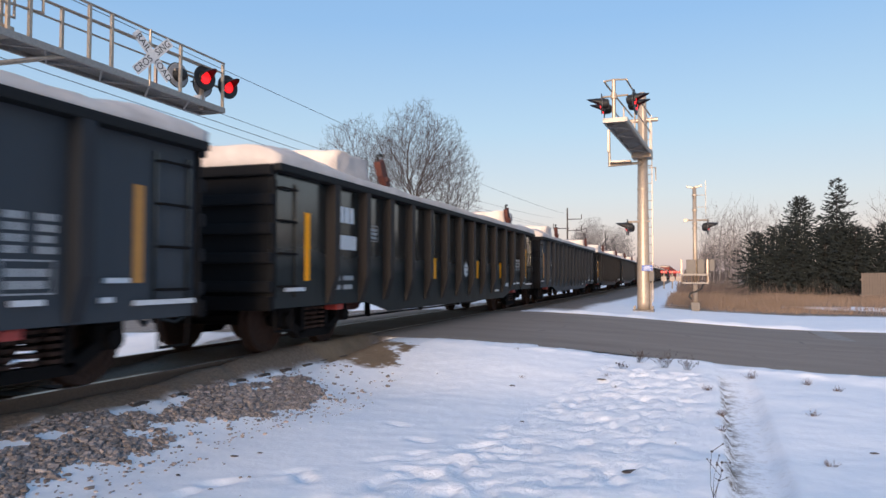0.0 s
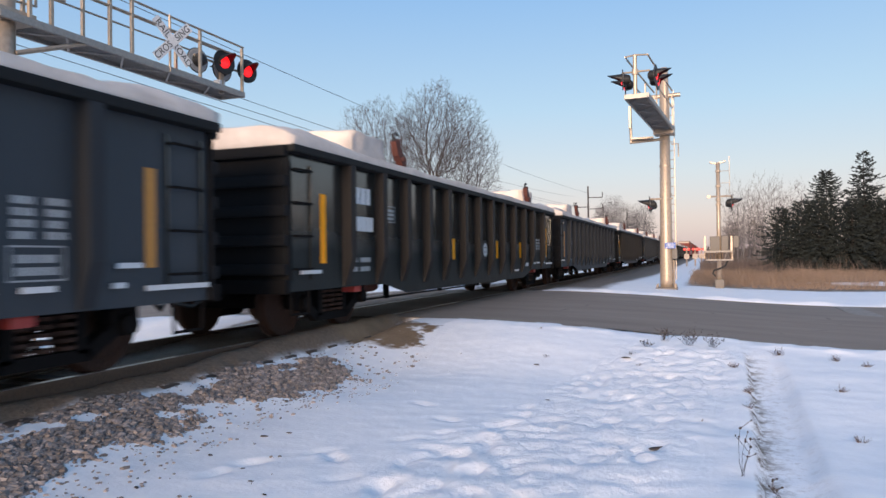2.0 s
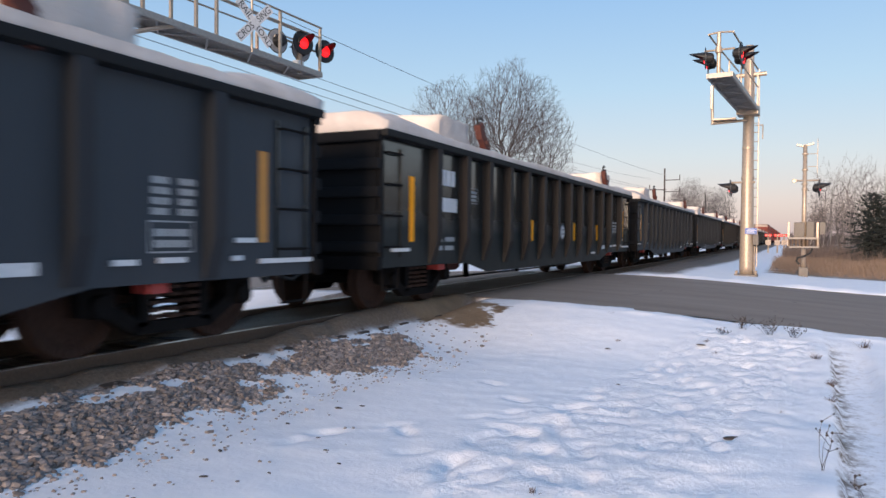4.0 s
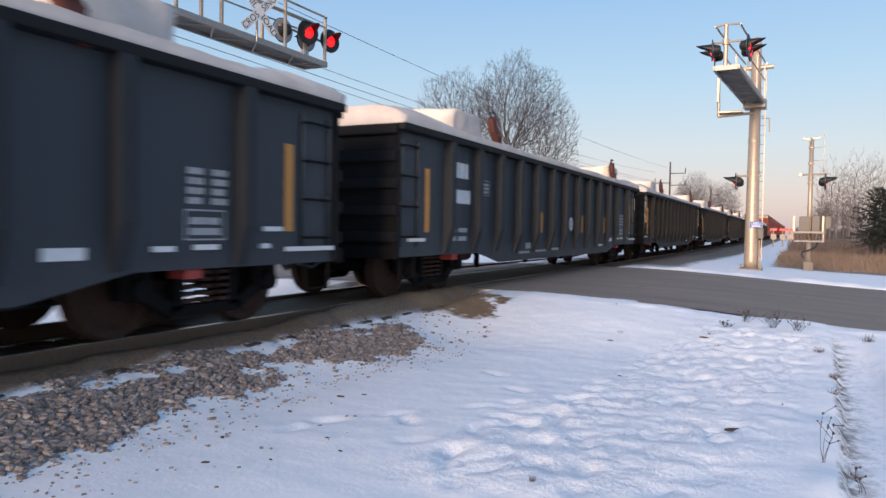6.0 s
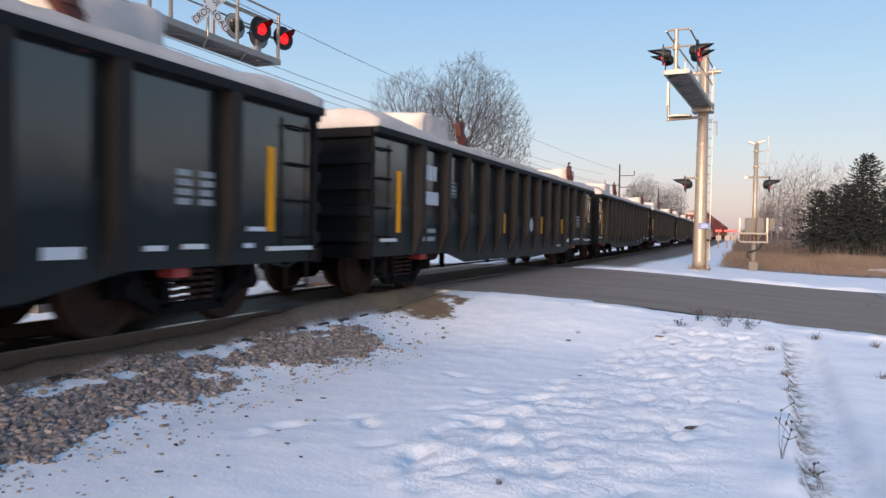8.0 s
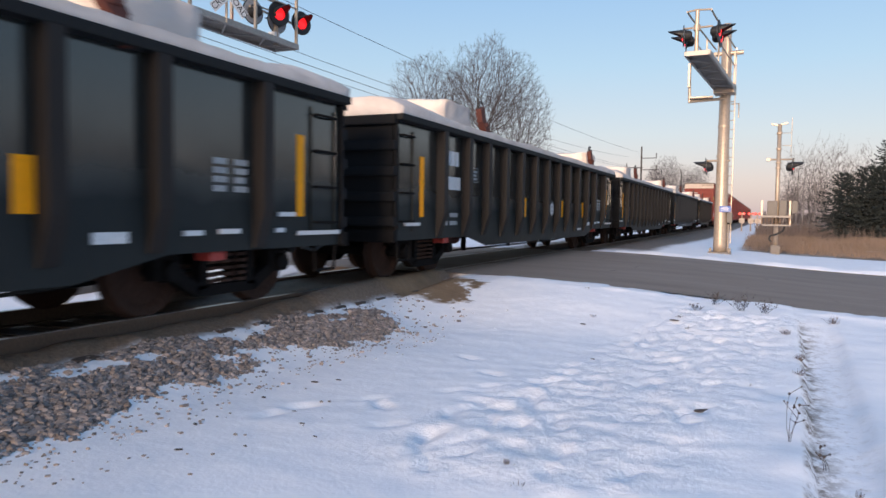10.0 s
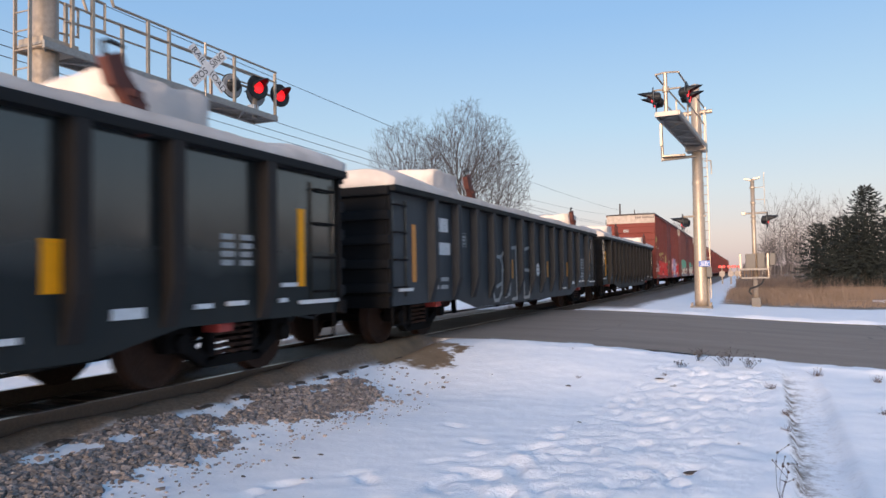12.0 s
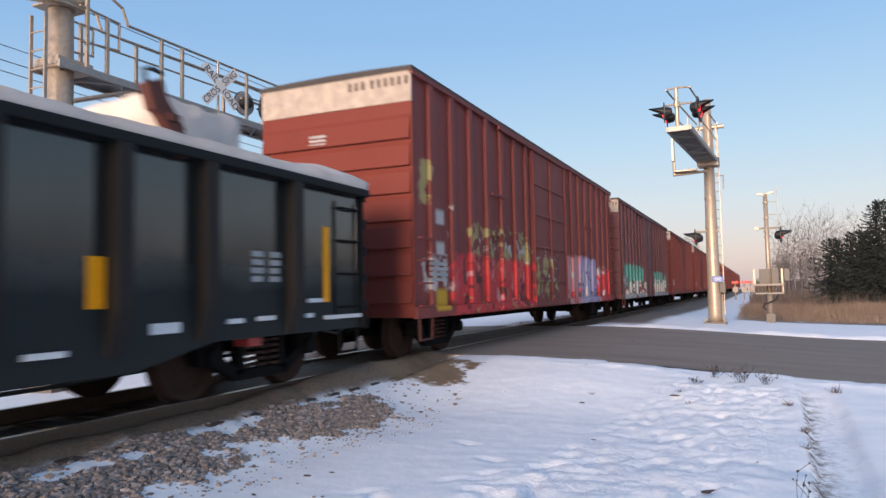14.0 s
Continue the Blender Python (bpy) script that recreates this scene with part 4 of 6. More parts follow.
def boxcar(paint, end_paint):
    r = random.Random(9)
    top, sill = 4.80, 0.72
    b = thing("boxcar", "weathered oxide red ribbed boxcar", "railway wagon", "boxcars of the train")
    part("body_shell", boxed(-HALF + 0.08, HALF - 0.08, 0.05, BOX_L - 0.05, sill, top - 0.03), paint, b)
    bm = bmesh.new()
    sec = [(-HALF, 0), (-0.8, 0.025), (0, 0.035), (0.8, 0.025), (HALF, 0)]
    va = [[bm.verts.new((x, y, top - 0.03 + z)) for x, z in sec] for y in (-0.02, BOX_L + 0.02)]
    vb = [[bm.verts.new((x, y, top - 0.10)) for x in (-HALF, HALF)] for y in (-0.02, BOX_L + 0.02)]
    for i in range(4):
        bm.faces.new((va[0][i], va[0][i + 1], va[1][i + 1], va[1][i]))
    bm.faces.new((vb[0][0], va[0][0], va[1][0], vb[1][0]))
    bm.faces.new((vb[0][1], vb[1][1], va[1][4], va[0][4]))
    bm.faces.new([vb[0][1], *va[0][::-1], vb[0][0]])
    bm.faces.new([vb[1][0], *va[1], vb[1][1]])
    part("roof", bm, M["roofing"], b, "dark weathered roof")
    d0, d1 = 6.5, 9.7
    for s in (-1, 1):
        x0 = s * (HALF - 0.082)
        x1 = s * (HALF - 0.01)
        for k in range(18):
            y = 0.75 + k * (BOX_L - 1.5) / 17
            if d0 - 0.1 < y < d1 + 0.1:
                continue
            part("side_post", boxed(min(x0, x1), max(x0, x1), y - 0.10, y + 0.10, sill + 0.18, top - 0.14, 0.03), paint, b)
        part("side_sill", boxed(min(x0, s * HALF), max(x0, s * HALF), 0.05, BOX_L - 0.05, sill - 0.02, sill + 0.16, 0.01), paint, b)
        part("top_rail", boxed(min(x0, s * HALF), max(x0, s * HALF), 0.0, BOX_L, top - 0.16, top - 0.06, 0.01), paint, b)
        dr = part("door", boxed(min(x0, x1), max(x0, x1), d0, d1, sill + 0.1, top - 0.25, 0.01), paint, b)
        for z in (1.35, 2.2, 3.0, 3.75):
            part("door_rib", boxed(min(x1, x1 + s * 0.035), max(x1, x1 + s * 0.035), d0 + 0.12, d1 - 0.12, z - 0.03, z + 0.03, 0.008), paint, dr)
        for y in (d0 + 0.05, (d0 + d1) / 2, d1 - 0.05):
            part("lock_rod", tubed((x1 + s * 0.03, y, sill + 0.1), (x1 + s * 0.03, y, top - 0.2), 0.025, n=6), paint, dr)
        for z in (sill + 0.05, top - 0.2):
            part("door_track", boxed(min(x1, x1 + s * 0.05), max(x1, x1 + s * 0.05), d0 - 2.4, d1 + 0.2, z - 0.04, z + 0.04, 0.01), paint, b)
        for y, z in ((4.1, 3.13), (4.1, 2.3), (12.6, 3.13), (12.6, 2.3)):
            part("placard_holder", boxed(min(x1, x1 + s * 0.03), max(x1, x1 + s * 0.03), y - 0.45, y + 0.45, z - 0.03, z + 0.03, 0.006), paint, b)
    for y, s in ((0.05, -1), (BOX_L - 0.05, 1)):
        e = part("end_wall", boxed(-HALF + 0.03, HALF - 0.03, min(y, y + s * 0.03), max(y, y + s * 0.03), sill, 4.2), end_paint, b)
        part("end_band", boxed(-HALF + 0.03, HALF - 0.03, min(y, y + s * 0.05), max(y, y + s * 0.05), 4.2, top - 0.05), M["cream"], e, "dirty cream band")
        for k in range(7):
            z = 1.15 + 0.44 * k
            bm = bmesh.new()
            ring = [(-0.205, 0.03), (-0.195, 0.10), (0.14, 0.055), (0.20, 0.03)]
            va = [[bm.verts.new((x, y + s * q, z + p)) for p, q in ring] for x in (-HALF + 0.06, HALF - 0.06)]
            for i in range(3):
                bm.faces.new((va[0][i], va[0][i + 1], va[1][i + 1], va[1][i]))
            bm.faces.new(va[0])
            bm.faces.new(va[1])
            bmesh.ops.recalc_face_normals(bm, faces=bm.faces)
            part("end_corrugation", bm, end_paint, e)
        wb = bmesh.new()
        for k in range(9):
            box(wb, 0.30 + k * 0.125 + (0.05 if k > 2 else 0), 0.375 + k * 0.125 + (0.05 if k > 2 else 0), min(y + s * 0.05, y + s * 0.054), max(y + s * 0.05, y + s * 0.054), 4.48, 4.62)
        part("number_blocks", wb, M["faint"], e)
        wb = bmesh.new()
        for k in range(3):
            box(wb, -0.45, -0.12, min(y + s * 0.09, y + s * 0.094), max(y + s * 0.09, y + s * 0.094), 3.62 + 0.07 * k, 3.66 + 0.07 * k)
        part("end_data", wb, M["grime"], e)
    xs = HALF - 0.008
    ladder(b, xs - 0.02, 0.15, 0.6, 0.9, 2.0, 4, paint)
    ladder(b, xs - 0.02, BOX_L - 0.6, BOX_L - 0.15, 0.9, 4.4, 9, paint)
    part("sill_step", pipe([(xs, 0.12, 0.72), (xs, 0.14, 0.36), (xs, 0.6, 0.36), (xs, 0.62, 0.72)], 0.018, 6), M["redpost"], b)
    part("centre_sill", boxed(-0.3, 0.3, -0.1, BOX_L + 0.1, 0.5, sill + 0.02), M["under"], b)
    for y in (1.75, BOX_L - 1.75):
        bogie(b, y)
    coupler(b, BOX_L)
    part("data_block", wall_letters(bmesh.new(), 0.55, 1.30, 1.30, 1.66, 4, r, xs + 0.006, 0.2), M["grime"], b)
    return b


def build_train():
    cars = []
    proto = gondola()
    for i in range(-1, 14):
        c = proto if i == 0 else copy_thing(proto, Matrix.Identity(4))
        cars.append((c, i, 0.0, (1.75, GON_L - 1.75)))
    # some wagons carry duller orange strips and a boxed stencil
    r = random.Random(14)
    worn = {}
    for k in (0, 2, 4, 6, 7, 13):
        c = cars[k][0]
        tagged(c, "dull blue-black gondola wagon with orange reflectors and snow")
        for ch in c.children:
            kind = ch.name.split(".")[0]
            key = {"reflector_strip": "orange", "side_sheet": "dull", "stake": "dullstake"}.get(kind)
            if key:
                if ch.data.name not in worn:
                    worn[ch.data.name] = ch.data.copy()
                    worn[ch.data.name].materials[0] = M[key]
                ch.data = worn[ch.data.name]
        bm = bmesh.new()
        xs = HALF - 0.113
        for a in ((14.0, 14.52, 0.93, 0.945), (14.0, 14.52, 1.205, 1.22), (14.0, 14.015, 0.93, 1.22), (14.505, 14.52, 0.93, 1.22)):
            box(bm, xs, xs + 0.004, *a)
        part("stencil_box", bm, M["grime"], c)
        part("stencil_text", wall_letters(bmesh.new(), 14.06, 14.46, 0.98, 1.18, 2, r, xs + 0.006, 0.1), M["grime"], c)
    for ch in cars[8][0].children:      # one wagon carries its emblem a panel further forward
        if ch.name.startswith("emblem_disc"):
            ch.matrix_basis = pose(0, -1.03, 0)
    for y0, y1, z, h in ((4.98, 5.60, 0.62, 0.05), (5.36, 5.66, 0.75, 0.12), (5.98, 6.70, 0.63, 0.04), (7.12, 7.60, 0.65, 0.05)):
        part("sill_stencil", boxed(HALF - 0.113, HALF - 0.108, y0, y1, z - h / 2, z + h / 2), M["grime"], cars[7][0], "worn white stencil")
    tagged(cars[13][0], "dull black gondola wagon with pale sprayed letters and snow")
    # pale sprayed outline letters on one gondola
    g = cars[13][0]
    bm = bmesh.new()
    x = HALF - 0.125
    for pts in ([(4.99, 1.46), (5.22, 1.53), (5.46, 1.52), (5.61, 1.34), (5.6, 1.03), (5.53, 0.73), (5.3, 0.56), (5.04, 0.56), (4.94, 0.74), (4.99, 0.88)],
                [(5.58, 1.22), (6.13, 1.27)], [(5.21, 0.86), (5.51, 0.92)], [(5.53, 1.52), (5.68, 1.62), (6.14, 1.73)],
                [(6.14, 1.73), (6.65, 1.77), (6.69, 0.55), (6.34, 0.54)], [(6.03, 1.6), (6.13, 1.28)], [(5.81, 0.62), (6.12, 0.67), (6.24, 1.02), (6.27, 1.61)],
                [(7.07, 1.66), (7.36, 1.65), (7.31, 0.56)], [(6.84, 1.67), (7.81, 1.8)], [(7.02, 1.15), (7.35, 1.23), (7.82, 1.22), (7.84, 0.91), (7.77, 0.56), (7.34, 0.54)]):
        stroke(bm, pts, 0.075, x + 0.02)
    part("graffiti_outline", bm, M["grime"], g, "pale sprayed outline letters")
    sc = bmesh.new()
    for k in range(4):
        stroke(sc, arc(12.8 + 0.2 * (k % 2), 1.05 + 0.28 * (k // 2), 0.14, 0.14, 40 * k, 40 * k + 330), 0.05, x + 0.02 + 0.002 * k)
    part("graffiti_scribble", sc, M["grime"], cars[2][0], "pale sprayed scribble")
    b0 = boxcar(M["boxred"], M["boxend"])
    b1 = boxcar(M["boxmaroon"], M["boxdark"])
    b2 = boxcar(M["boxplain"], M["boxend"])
    tagged(b1, "dull maroon ribbed boxcar with snowy grime")
    boxes = [b0, b1, b2] + [copy_thing(b2, Matrix.Identity(4)) for k in range(10)]
    for k, c in enumerate(boxes):
        cars.append((c, 14 + k, 0.05 + 0.8 * k, (1.75, BOX_L - 1.75)))
    tagged(b0, "oxide red ribbed boxcar with colourful graffiti low down")
    sets = []
    for c, i, off, bog in cars:
        ws = []
        for yb in bog:
            for q in (-0.865, 0.865):
                ws.append(wheelset(c, yb + q))
        sets.append(ws)
    return cars, sets


TRAIN, WHEELSETS = build_train()

# ---- crossing signals ----
def flasher(parent, at, yaw, lit=True, r=0.29):
    """One crossing lamp: background disc, housing, lens and long hood, facing local +x turned by yaw."""
    m = Matrix.Translation(at) @ pose(0, 0, 0, 0, 0, yaw)
    ax = m @ pose(0, 0, 0, 0, 90, 0)
    disc = part("background_disc", lathe(bmesh.new(), [(r - 0.01, -0.012), (r, -0.006), (r, 0.006), (r - 0.02, 0.014), (0.12, 0.014)], ax, 28), M["lampblack"], parent, "black round background")
    part("disc_back", lathe(bmesh.new(), [(r - 0.03, -0.020), (r - 0.02, -0.013)], ax, 28), M["discback"], disc, "weathered grey back")
    part("housing", lathe(bmesh.new(), [(0.07, -0.22), (0.13, -0.18), (0.16, -0.02)], ax, 18), M["lampblack"], disc)
    part("lens", lathe(bmesh.new(), [(0.150, 0.016), (0.13, 0.035), (0.07, 0.05), (0.01, 0.055)], ax, 20), M["lens" if lit else "dimlens"], disc, "glowing red lens")
    bm = bmesh.new()
    n, L = 16, 0.42
    rows = []
    for k in range(n + 1):
        a = radians(-35 + 250 * k / n)
        far = L * (0.16 + 0.84 * max(0, math.sin(a)))
        rows.append([bm.verts.new(m @ Vector((d, rr * math.cos(a), rr * math.sin(a)))) for d, rr in ((0.012, 0.165), (far, 0.145), (far, 0.138), (0.012, 0.158))])
    for a, b in zip(rows, rows[1:]):
        for q in range(4):
            bm.faces.new((a[q], a[(q + 1) % 4], b[(q + 1) % 4], b[q]))
    bm.faces.new(rows[0][::-1])
    bm.faces.new(rows[-1])
    bmesh.ops.recalc_face_normals(bm, faces=bm.faces)
    part("hood", bm, M["lampblack"], disc)
    return disc


def word(text, size, m, parent, name="lettering"):
    cu = bpy.data.curves.new("letters", "FONT")
    cu.body, cu.size, cu.extrude, cu.align_x, cu.align_y = text, size, 0.001, "CENTER", "CENTER"
    tmp = bpy.data.objects.new("letters", cu)
    me = bpy.data.meshes.new_from_object(tmp)
    bpy.data.objects.remove(tmp)
    me.materials.clear()
    me.materials.append(M["ink"])
    ob = new(name, me)
    ob.parent = parent
    ob.matrix_basis = m
    return ob


def crossbuck(parent, at):
    """Two crossed white blades, lettered; the face looks along +x."""
    for k, (tilt, a, b) in enumerate(((-45, "RAIL", "ROAD"), (45, "CROS", "SING"))):
        m = Matrix.Translation(at) @ pose(0, 0, 0, 0, 0, -14) @ pose(0.012 * k, 0, 0, tilt)
        bm = bmesh.new()
        box(bm, -0.004, 0.004, -0.58, 0.58, -0.10, 0.10, 0, m)
        blade = part("crossbuck_blade", bm, M["white"], parent, "white lettered blade")
        for s, t in ((-0.32, a), (0.32, b)):
            word(t, 0.2, m @ Matrix.Translation((0.006, s, 0)) @ pose(0, 0, 0, 90, 0, 90), blade)


def truss_floor(parent, w, y0, y1, z, along=1):
    """Grated walkway on a shallow truss, with side beams and diagonals below."""
    for s in (-1, 1):
        part("side_beam", boxed(s * w / 2 - 0.03, s * w / 2 + 0.03, y0, y1, z - 0.10, z + 0.03, 0.008), M["grate"], parent)
    part("end_beam", boxed(-w / 2, w / 2, y1 - 0.06, y1, z - 0.10, z + 0.03, 0.006), M["grate"], parent)
    n = int((y1 - y0) / 0.62)
    for k in range(n):
        a, b = y0 + (y1 - y0) * k / n, y0 + (y1 - y0) * (k + 1) / n
        s = 1 if k % 2 else -1
        part("floor_brace", tubed((-s * w / 2, a, z - 0.08), (s * w / 2, b, z - 0.08), 0.022, n=6), M["grate"], parent)
    bm = bmesh.new()
    k = y0
    while k < y1:
        box(bm, -w / 2 + 0.03, w / 2 - 0.03, k, k + 0.012, z - 0.03, z + 0.012)
        k += 0.045
    for q in range(9):
        x = -w / 2 + 0.04 + (w - 0.08) * q / 8
        box(bm, x - 0.004, x + 0.004, y0, y1, z - 0.028, z + 0.008)
    g = part("walkway_grating", bm, M["grate"], parent, "open steel grating")
    tagged(g, kind="stuff")


def rung_ladder(parent, x, y, z0, z1, w=0.4):
    for s in (-1, 1):
        part("ladder_rail", boxed(x + s * w / 2 - 0.015, x + s * w / 2 + 0.015, y - 0.03, y + 0.03, z0, z1, 0.004), M["galv"], parent)
    k = z0 + 0.15
    while k < z1:
        part("rung", tubed((x - w / 2, y, k), (x + w / 2, y, k), 0.014, n=6), M["galv"], parent)
        k += 0.32


def mast(parent, z0, z1, r0, r1):
    part("pole", lathe(bmesh.new(), [(r0, z0), (r0, z0 + 0.3), (r1, z1 - 0.02), (r1 - 0.02, z1)], Matrix.Identity(4), 28), M["galv"], parent, "", True)
    part("base_plate", boxed(-r0 - 0.14, r0 + 0.14, -r0 - 0.14, r0 + 0.14, z0 - 0.12, z0 + 0.04, 0.01), M["box"], parent)
    for sx in (-1, 1):
        for sy in (-1, 1):
            part("anchor_bolt", tubed((sx * (r0 + 0.09), sy * (r0 + 0.09), z0 + 0.02), (sx * (r0 + 0.09), sy * (r0 + 0.09), z0 + 0.16), 0.025, n=6), M["galv"], parent)
    for z in (z0 + (z1 - z0) * 0.42, z0 + (z1 - z0) * 0.55):
        r = r0 + (r1 - r0) * (z - z0) / (z1 - z0)
        part("band", tubed((0, 0, z), (0, 0, z + 0.07), r + 0.015, n=28), M["galv"], parent)


def cantilever_west():
    g = thing("cantilever_signal", "galvanised cantilever signal with crossbuck and red flashing lamps", "crossing signal", "cantilever signals", at=(-10.9, 8.4, 0))
    mast(g, 0.15, 6.62, 0.23, 0.205)
    part("cap_plate", boxed(-0.32, 0.32, -0.32, 0.32, 6.62, 6.66, 0.005), M["galv"], g)
    part("cross_tube", tubed((0.15, -1.0, 6.55), (0.15, 0.35, 6.82), 0.11, n=14), M["galv"], g)
    truss_floor(g, 0.68, -0.3, 6.1, 5.58)
    part("arm_collar", boxed(-0.30, 0.30, -0.28, 0.42, 5.52, 5.70, 0.02), M["galv"], g)
    for s in (-1, 1):
        x = s * 0.34
        for y in (0.25, 0.67, 1.95, 2.5, 4.5, 6.02):
            if s < 0 and y in (0.25, 2.5):
                continue
            top = 7.2 if y == 0.25 else 6.66
            part("handrail_post", boxed(x - 0.03, x + 0.03, y - 0.03, y + 0.03, 5.6, top, 0.006), M["galv"], g)
        part("handrail", pipe([(x, 0.1, 7.3), (x, 1.0, 6.95), (x, 1.13, 6.66), (x, 6.08, 6.70)], 0.026), M["galv"], g)
        part("handrail", pipe([(x, 0.1, 6.35), (x, 6.08, 6.45)], 0.022), M["galv"], g)
        part("gate_bar", pipe([(x, 0.1, 6.68), (x, 0.93, 6.63), (x, 0.93, 6.12), (x, 0.1, 6.04)], 0.022), M["galv"], g)
    part("brace", tubed((0.2, 0.1, 5.0), (0.3, 1.4, 5.5), 0.04), M["galv"], g)
    part("brace", tubed((-0.2, 0.1, 5.0), (-0.3, 1.4, 5.5), 0.04), M["galv"], g)
    rung_ladder(g, 0.0, -0.42, 0.5, 6.4, 0.36)
    crossbuck(g, (0.44, 3.52, 6.12))
    part("sign_post", tubed((0.36, 3.53, 5.5), (0.36, 3.53, 6.7), 0.028), M["galv"], g)
    part("lamp_post", tubed((0.05, 5.6, 5.5), (0.05, 5.6, 6.35), 0.06, n=12), M["galv"], g)
    part("lamp_arm", pipe([(0.1, 4.6, 6.17), (0.1, 6.35, 6.17)], 0.03), M["galv"], g)
    part("junction_box", boxed(-0.1, 0.1, 5.5, 5.7, 5.58, 5.82, 0.02), M["white"], g)
    flasher(g, (0.30, 5.40, 6.18), -18)
    flasher(g, (0.30, 6.28, 6.18), -18)
    flasher(g, (0.02, 4.80, 6.10), 168)
    flasher(g, (0.02, 5.68, 6.10), 168)
    return g


def cantilever_east():
    g = thing("cantilever_signal", "galvanised cantilever signal beside the snowy verge, lamps lit", "crossing signal", "cantilever signals", at=(-1.36, 26.5, 0))
    mast(g, 0.3, 8.2, 0.225, 0.15)
    arm = Matrix.Rotation(radians(176), 4, "Z")
    a = thing("arm", "", "")
    a.parent = g
    a.matrix_basis = arm
    truss_floor(a, 0.62, 0.1, 6.1, 6.0)
    part("arm_collar", boxed(-0.34, 0.34, -0.25, 0.42, 5.78, 6.1, 0.02), M["galv"], a)
    part("tip_post", tubed((0.05, 5.95, 6.0), (0.05, 5.95, 7.15), 0.055, n=10), M["galv"], a)
    part("tip_collar", tubed((0.05, 5.95, 6.6), (0.05, 5.95, 6.75), 0.09, n=12), M["galv"], a)
    for s in (-1, 1):
        part("handrail", pipe([(s * 0.31, 5.98, 7.12), (s * 0.31, 5.2, 7.12), (s * 0.31, 0.25, 7.3)], 0.026), M["galv"], a)
        part("handrail", pipe([(s * 0.31, 5.2, 6.6), (s * 0.31, 0.25, 6.7)], 0.02), M["galv"], a)
        for y in (0.3, 2.3, 4.3):
            part("handrail_post", boxed(s * 0.31 - 0.022, s * 0.31 + 0.022, y - 0.022, y + 0.022, 6.0, 7.2, 0.005), M["galv"], a)
    part("handrail_end", pipe([(-0.31, 5.98, 7.12), (0.05, 5.98, 7.15), (0.31, 5.98, 7.12)], 0.026), M["galv"], a)
    part("lamp_arm", pipe([(-0.36, 5.95, 6.68), (0.42, 5.95, 6.68)], 0.028), M["galv"], a)
    part("cross_stub", tubed((-0.45, 0, 7.18), (0.55, 0, 7.2), 0.075, n=12), M["galv"], g)
    for y in (-6.0, -5.3):
        flasher(g, (-0.80, y, 6.47), 186)
        flasher(g, (0.10, y + 0.1, 6.55), -6)
    part("stand_bracket", pipe([(0.0, -0.2, 5.62), (-1.12, -0.5, 5.52), (-1.14, -0.5, 6.82)], 0.05), M["galv"], g)
    part("stand_plate", boxed(-1.12, -0.35, -0.7, -0.3, 5.60, 5.66, 0.008), M["galv"], g)
    part("stand_guard", boxed(-1.18, -1.10, -0.66, -0.34, 6.0, 6.8, 0.01), M["galv"], g)
    rung_ladder(g, 0.24, 0.15, 0.6, 7.4, 0.16)
    part("ladder_hoop", pipe([(0.2, 0.2, 5.48), (0.45, 0.2, 5.48), (0.45, 0.2, 5.0)], 0.02), M["galv"], g)
    part("lamp_arm", pipe([(-0.55, -0.1, 3.5), (0.25, -0.1, 3.5)], 0.035), M["galv"], g)
    flasher(g, (-0.55, -0.1, 3.32), 186)
    flasher(g, (-0.55, 0.6, 3.32), 186)
    sign = part("notice_plate", boxed(-0.04, 0.33, -0.262, -0.25, 1.72, 1.93, 0.002), M["signblue"], g, "blue notice plate with white lines")
    for k, w in enumerate((0.28, 0.22, 0.3, 0.18)):
        part("text_line", boxed(0.145 - w / 2, 0.145 + w / 2, -0.266, -0.262, 1.752 + 0.042 * k, 1.768 + 0.042 * k), M["white"], sign)
    part("junction_box", boxed(0.20, 0.38, -0.2, 0.05, 1.35, 1.70, 0.02), M["box"], g)
    part("conduit", tubed((0.26, -0.1, 0.3), (0.26, -0.1, 1.3), 0.03), M["galv"], g)
    return g


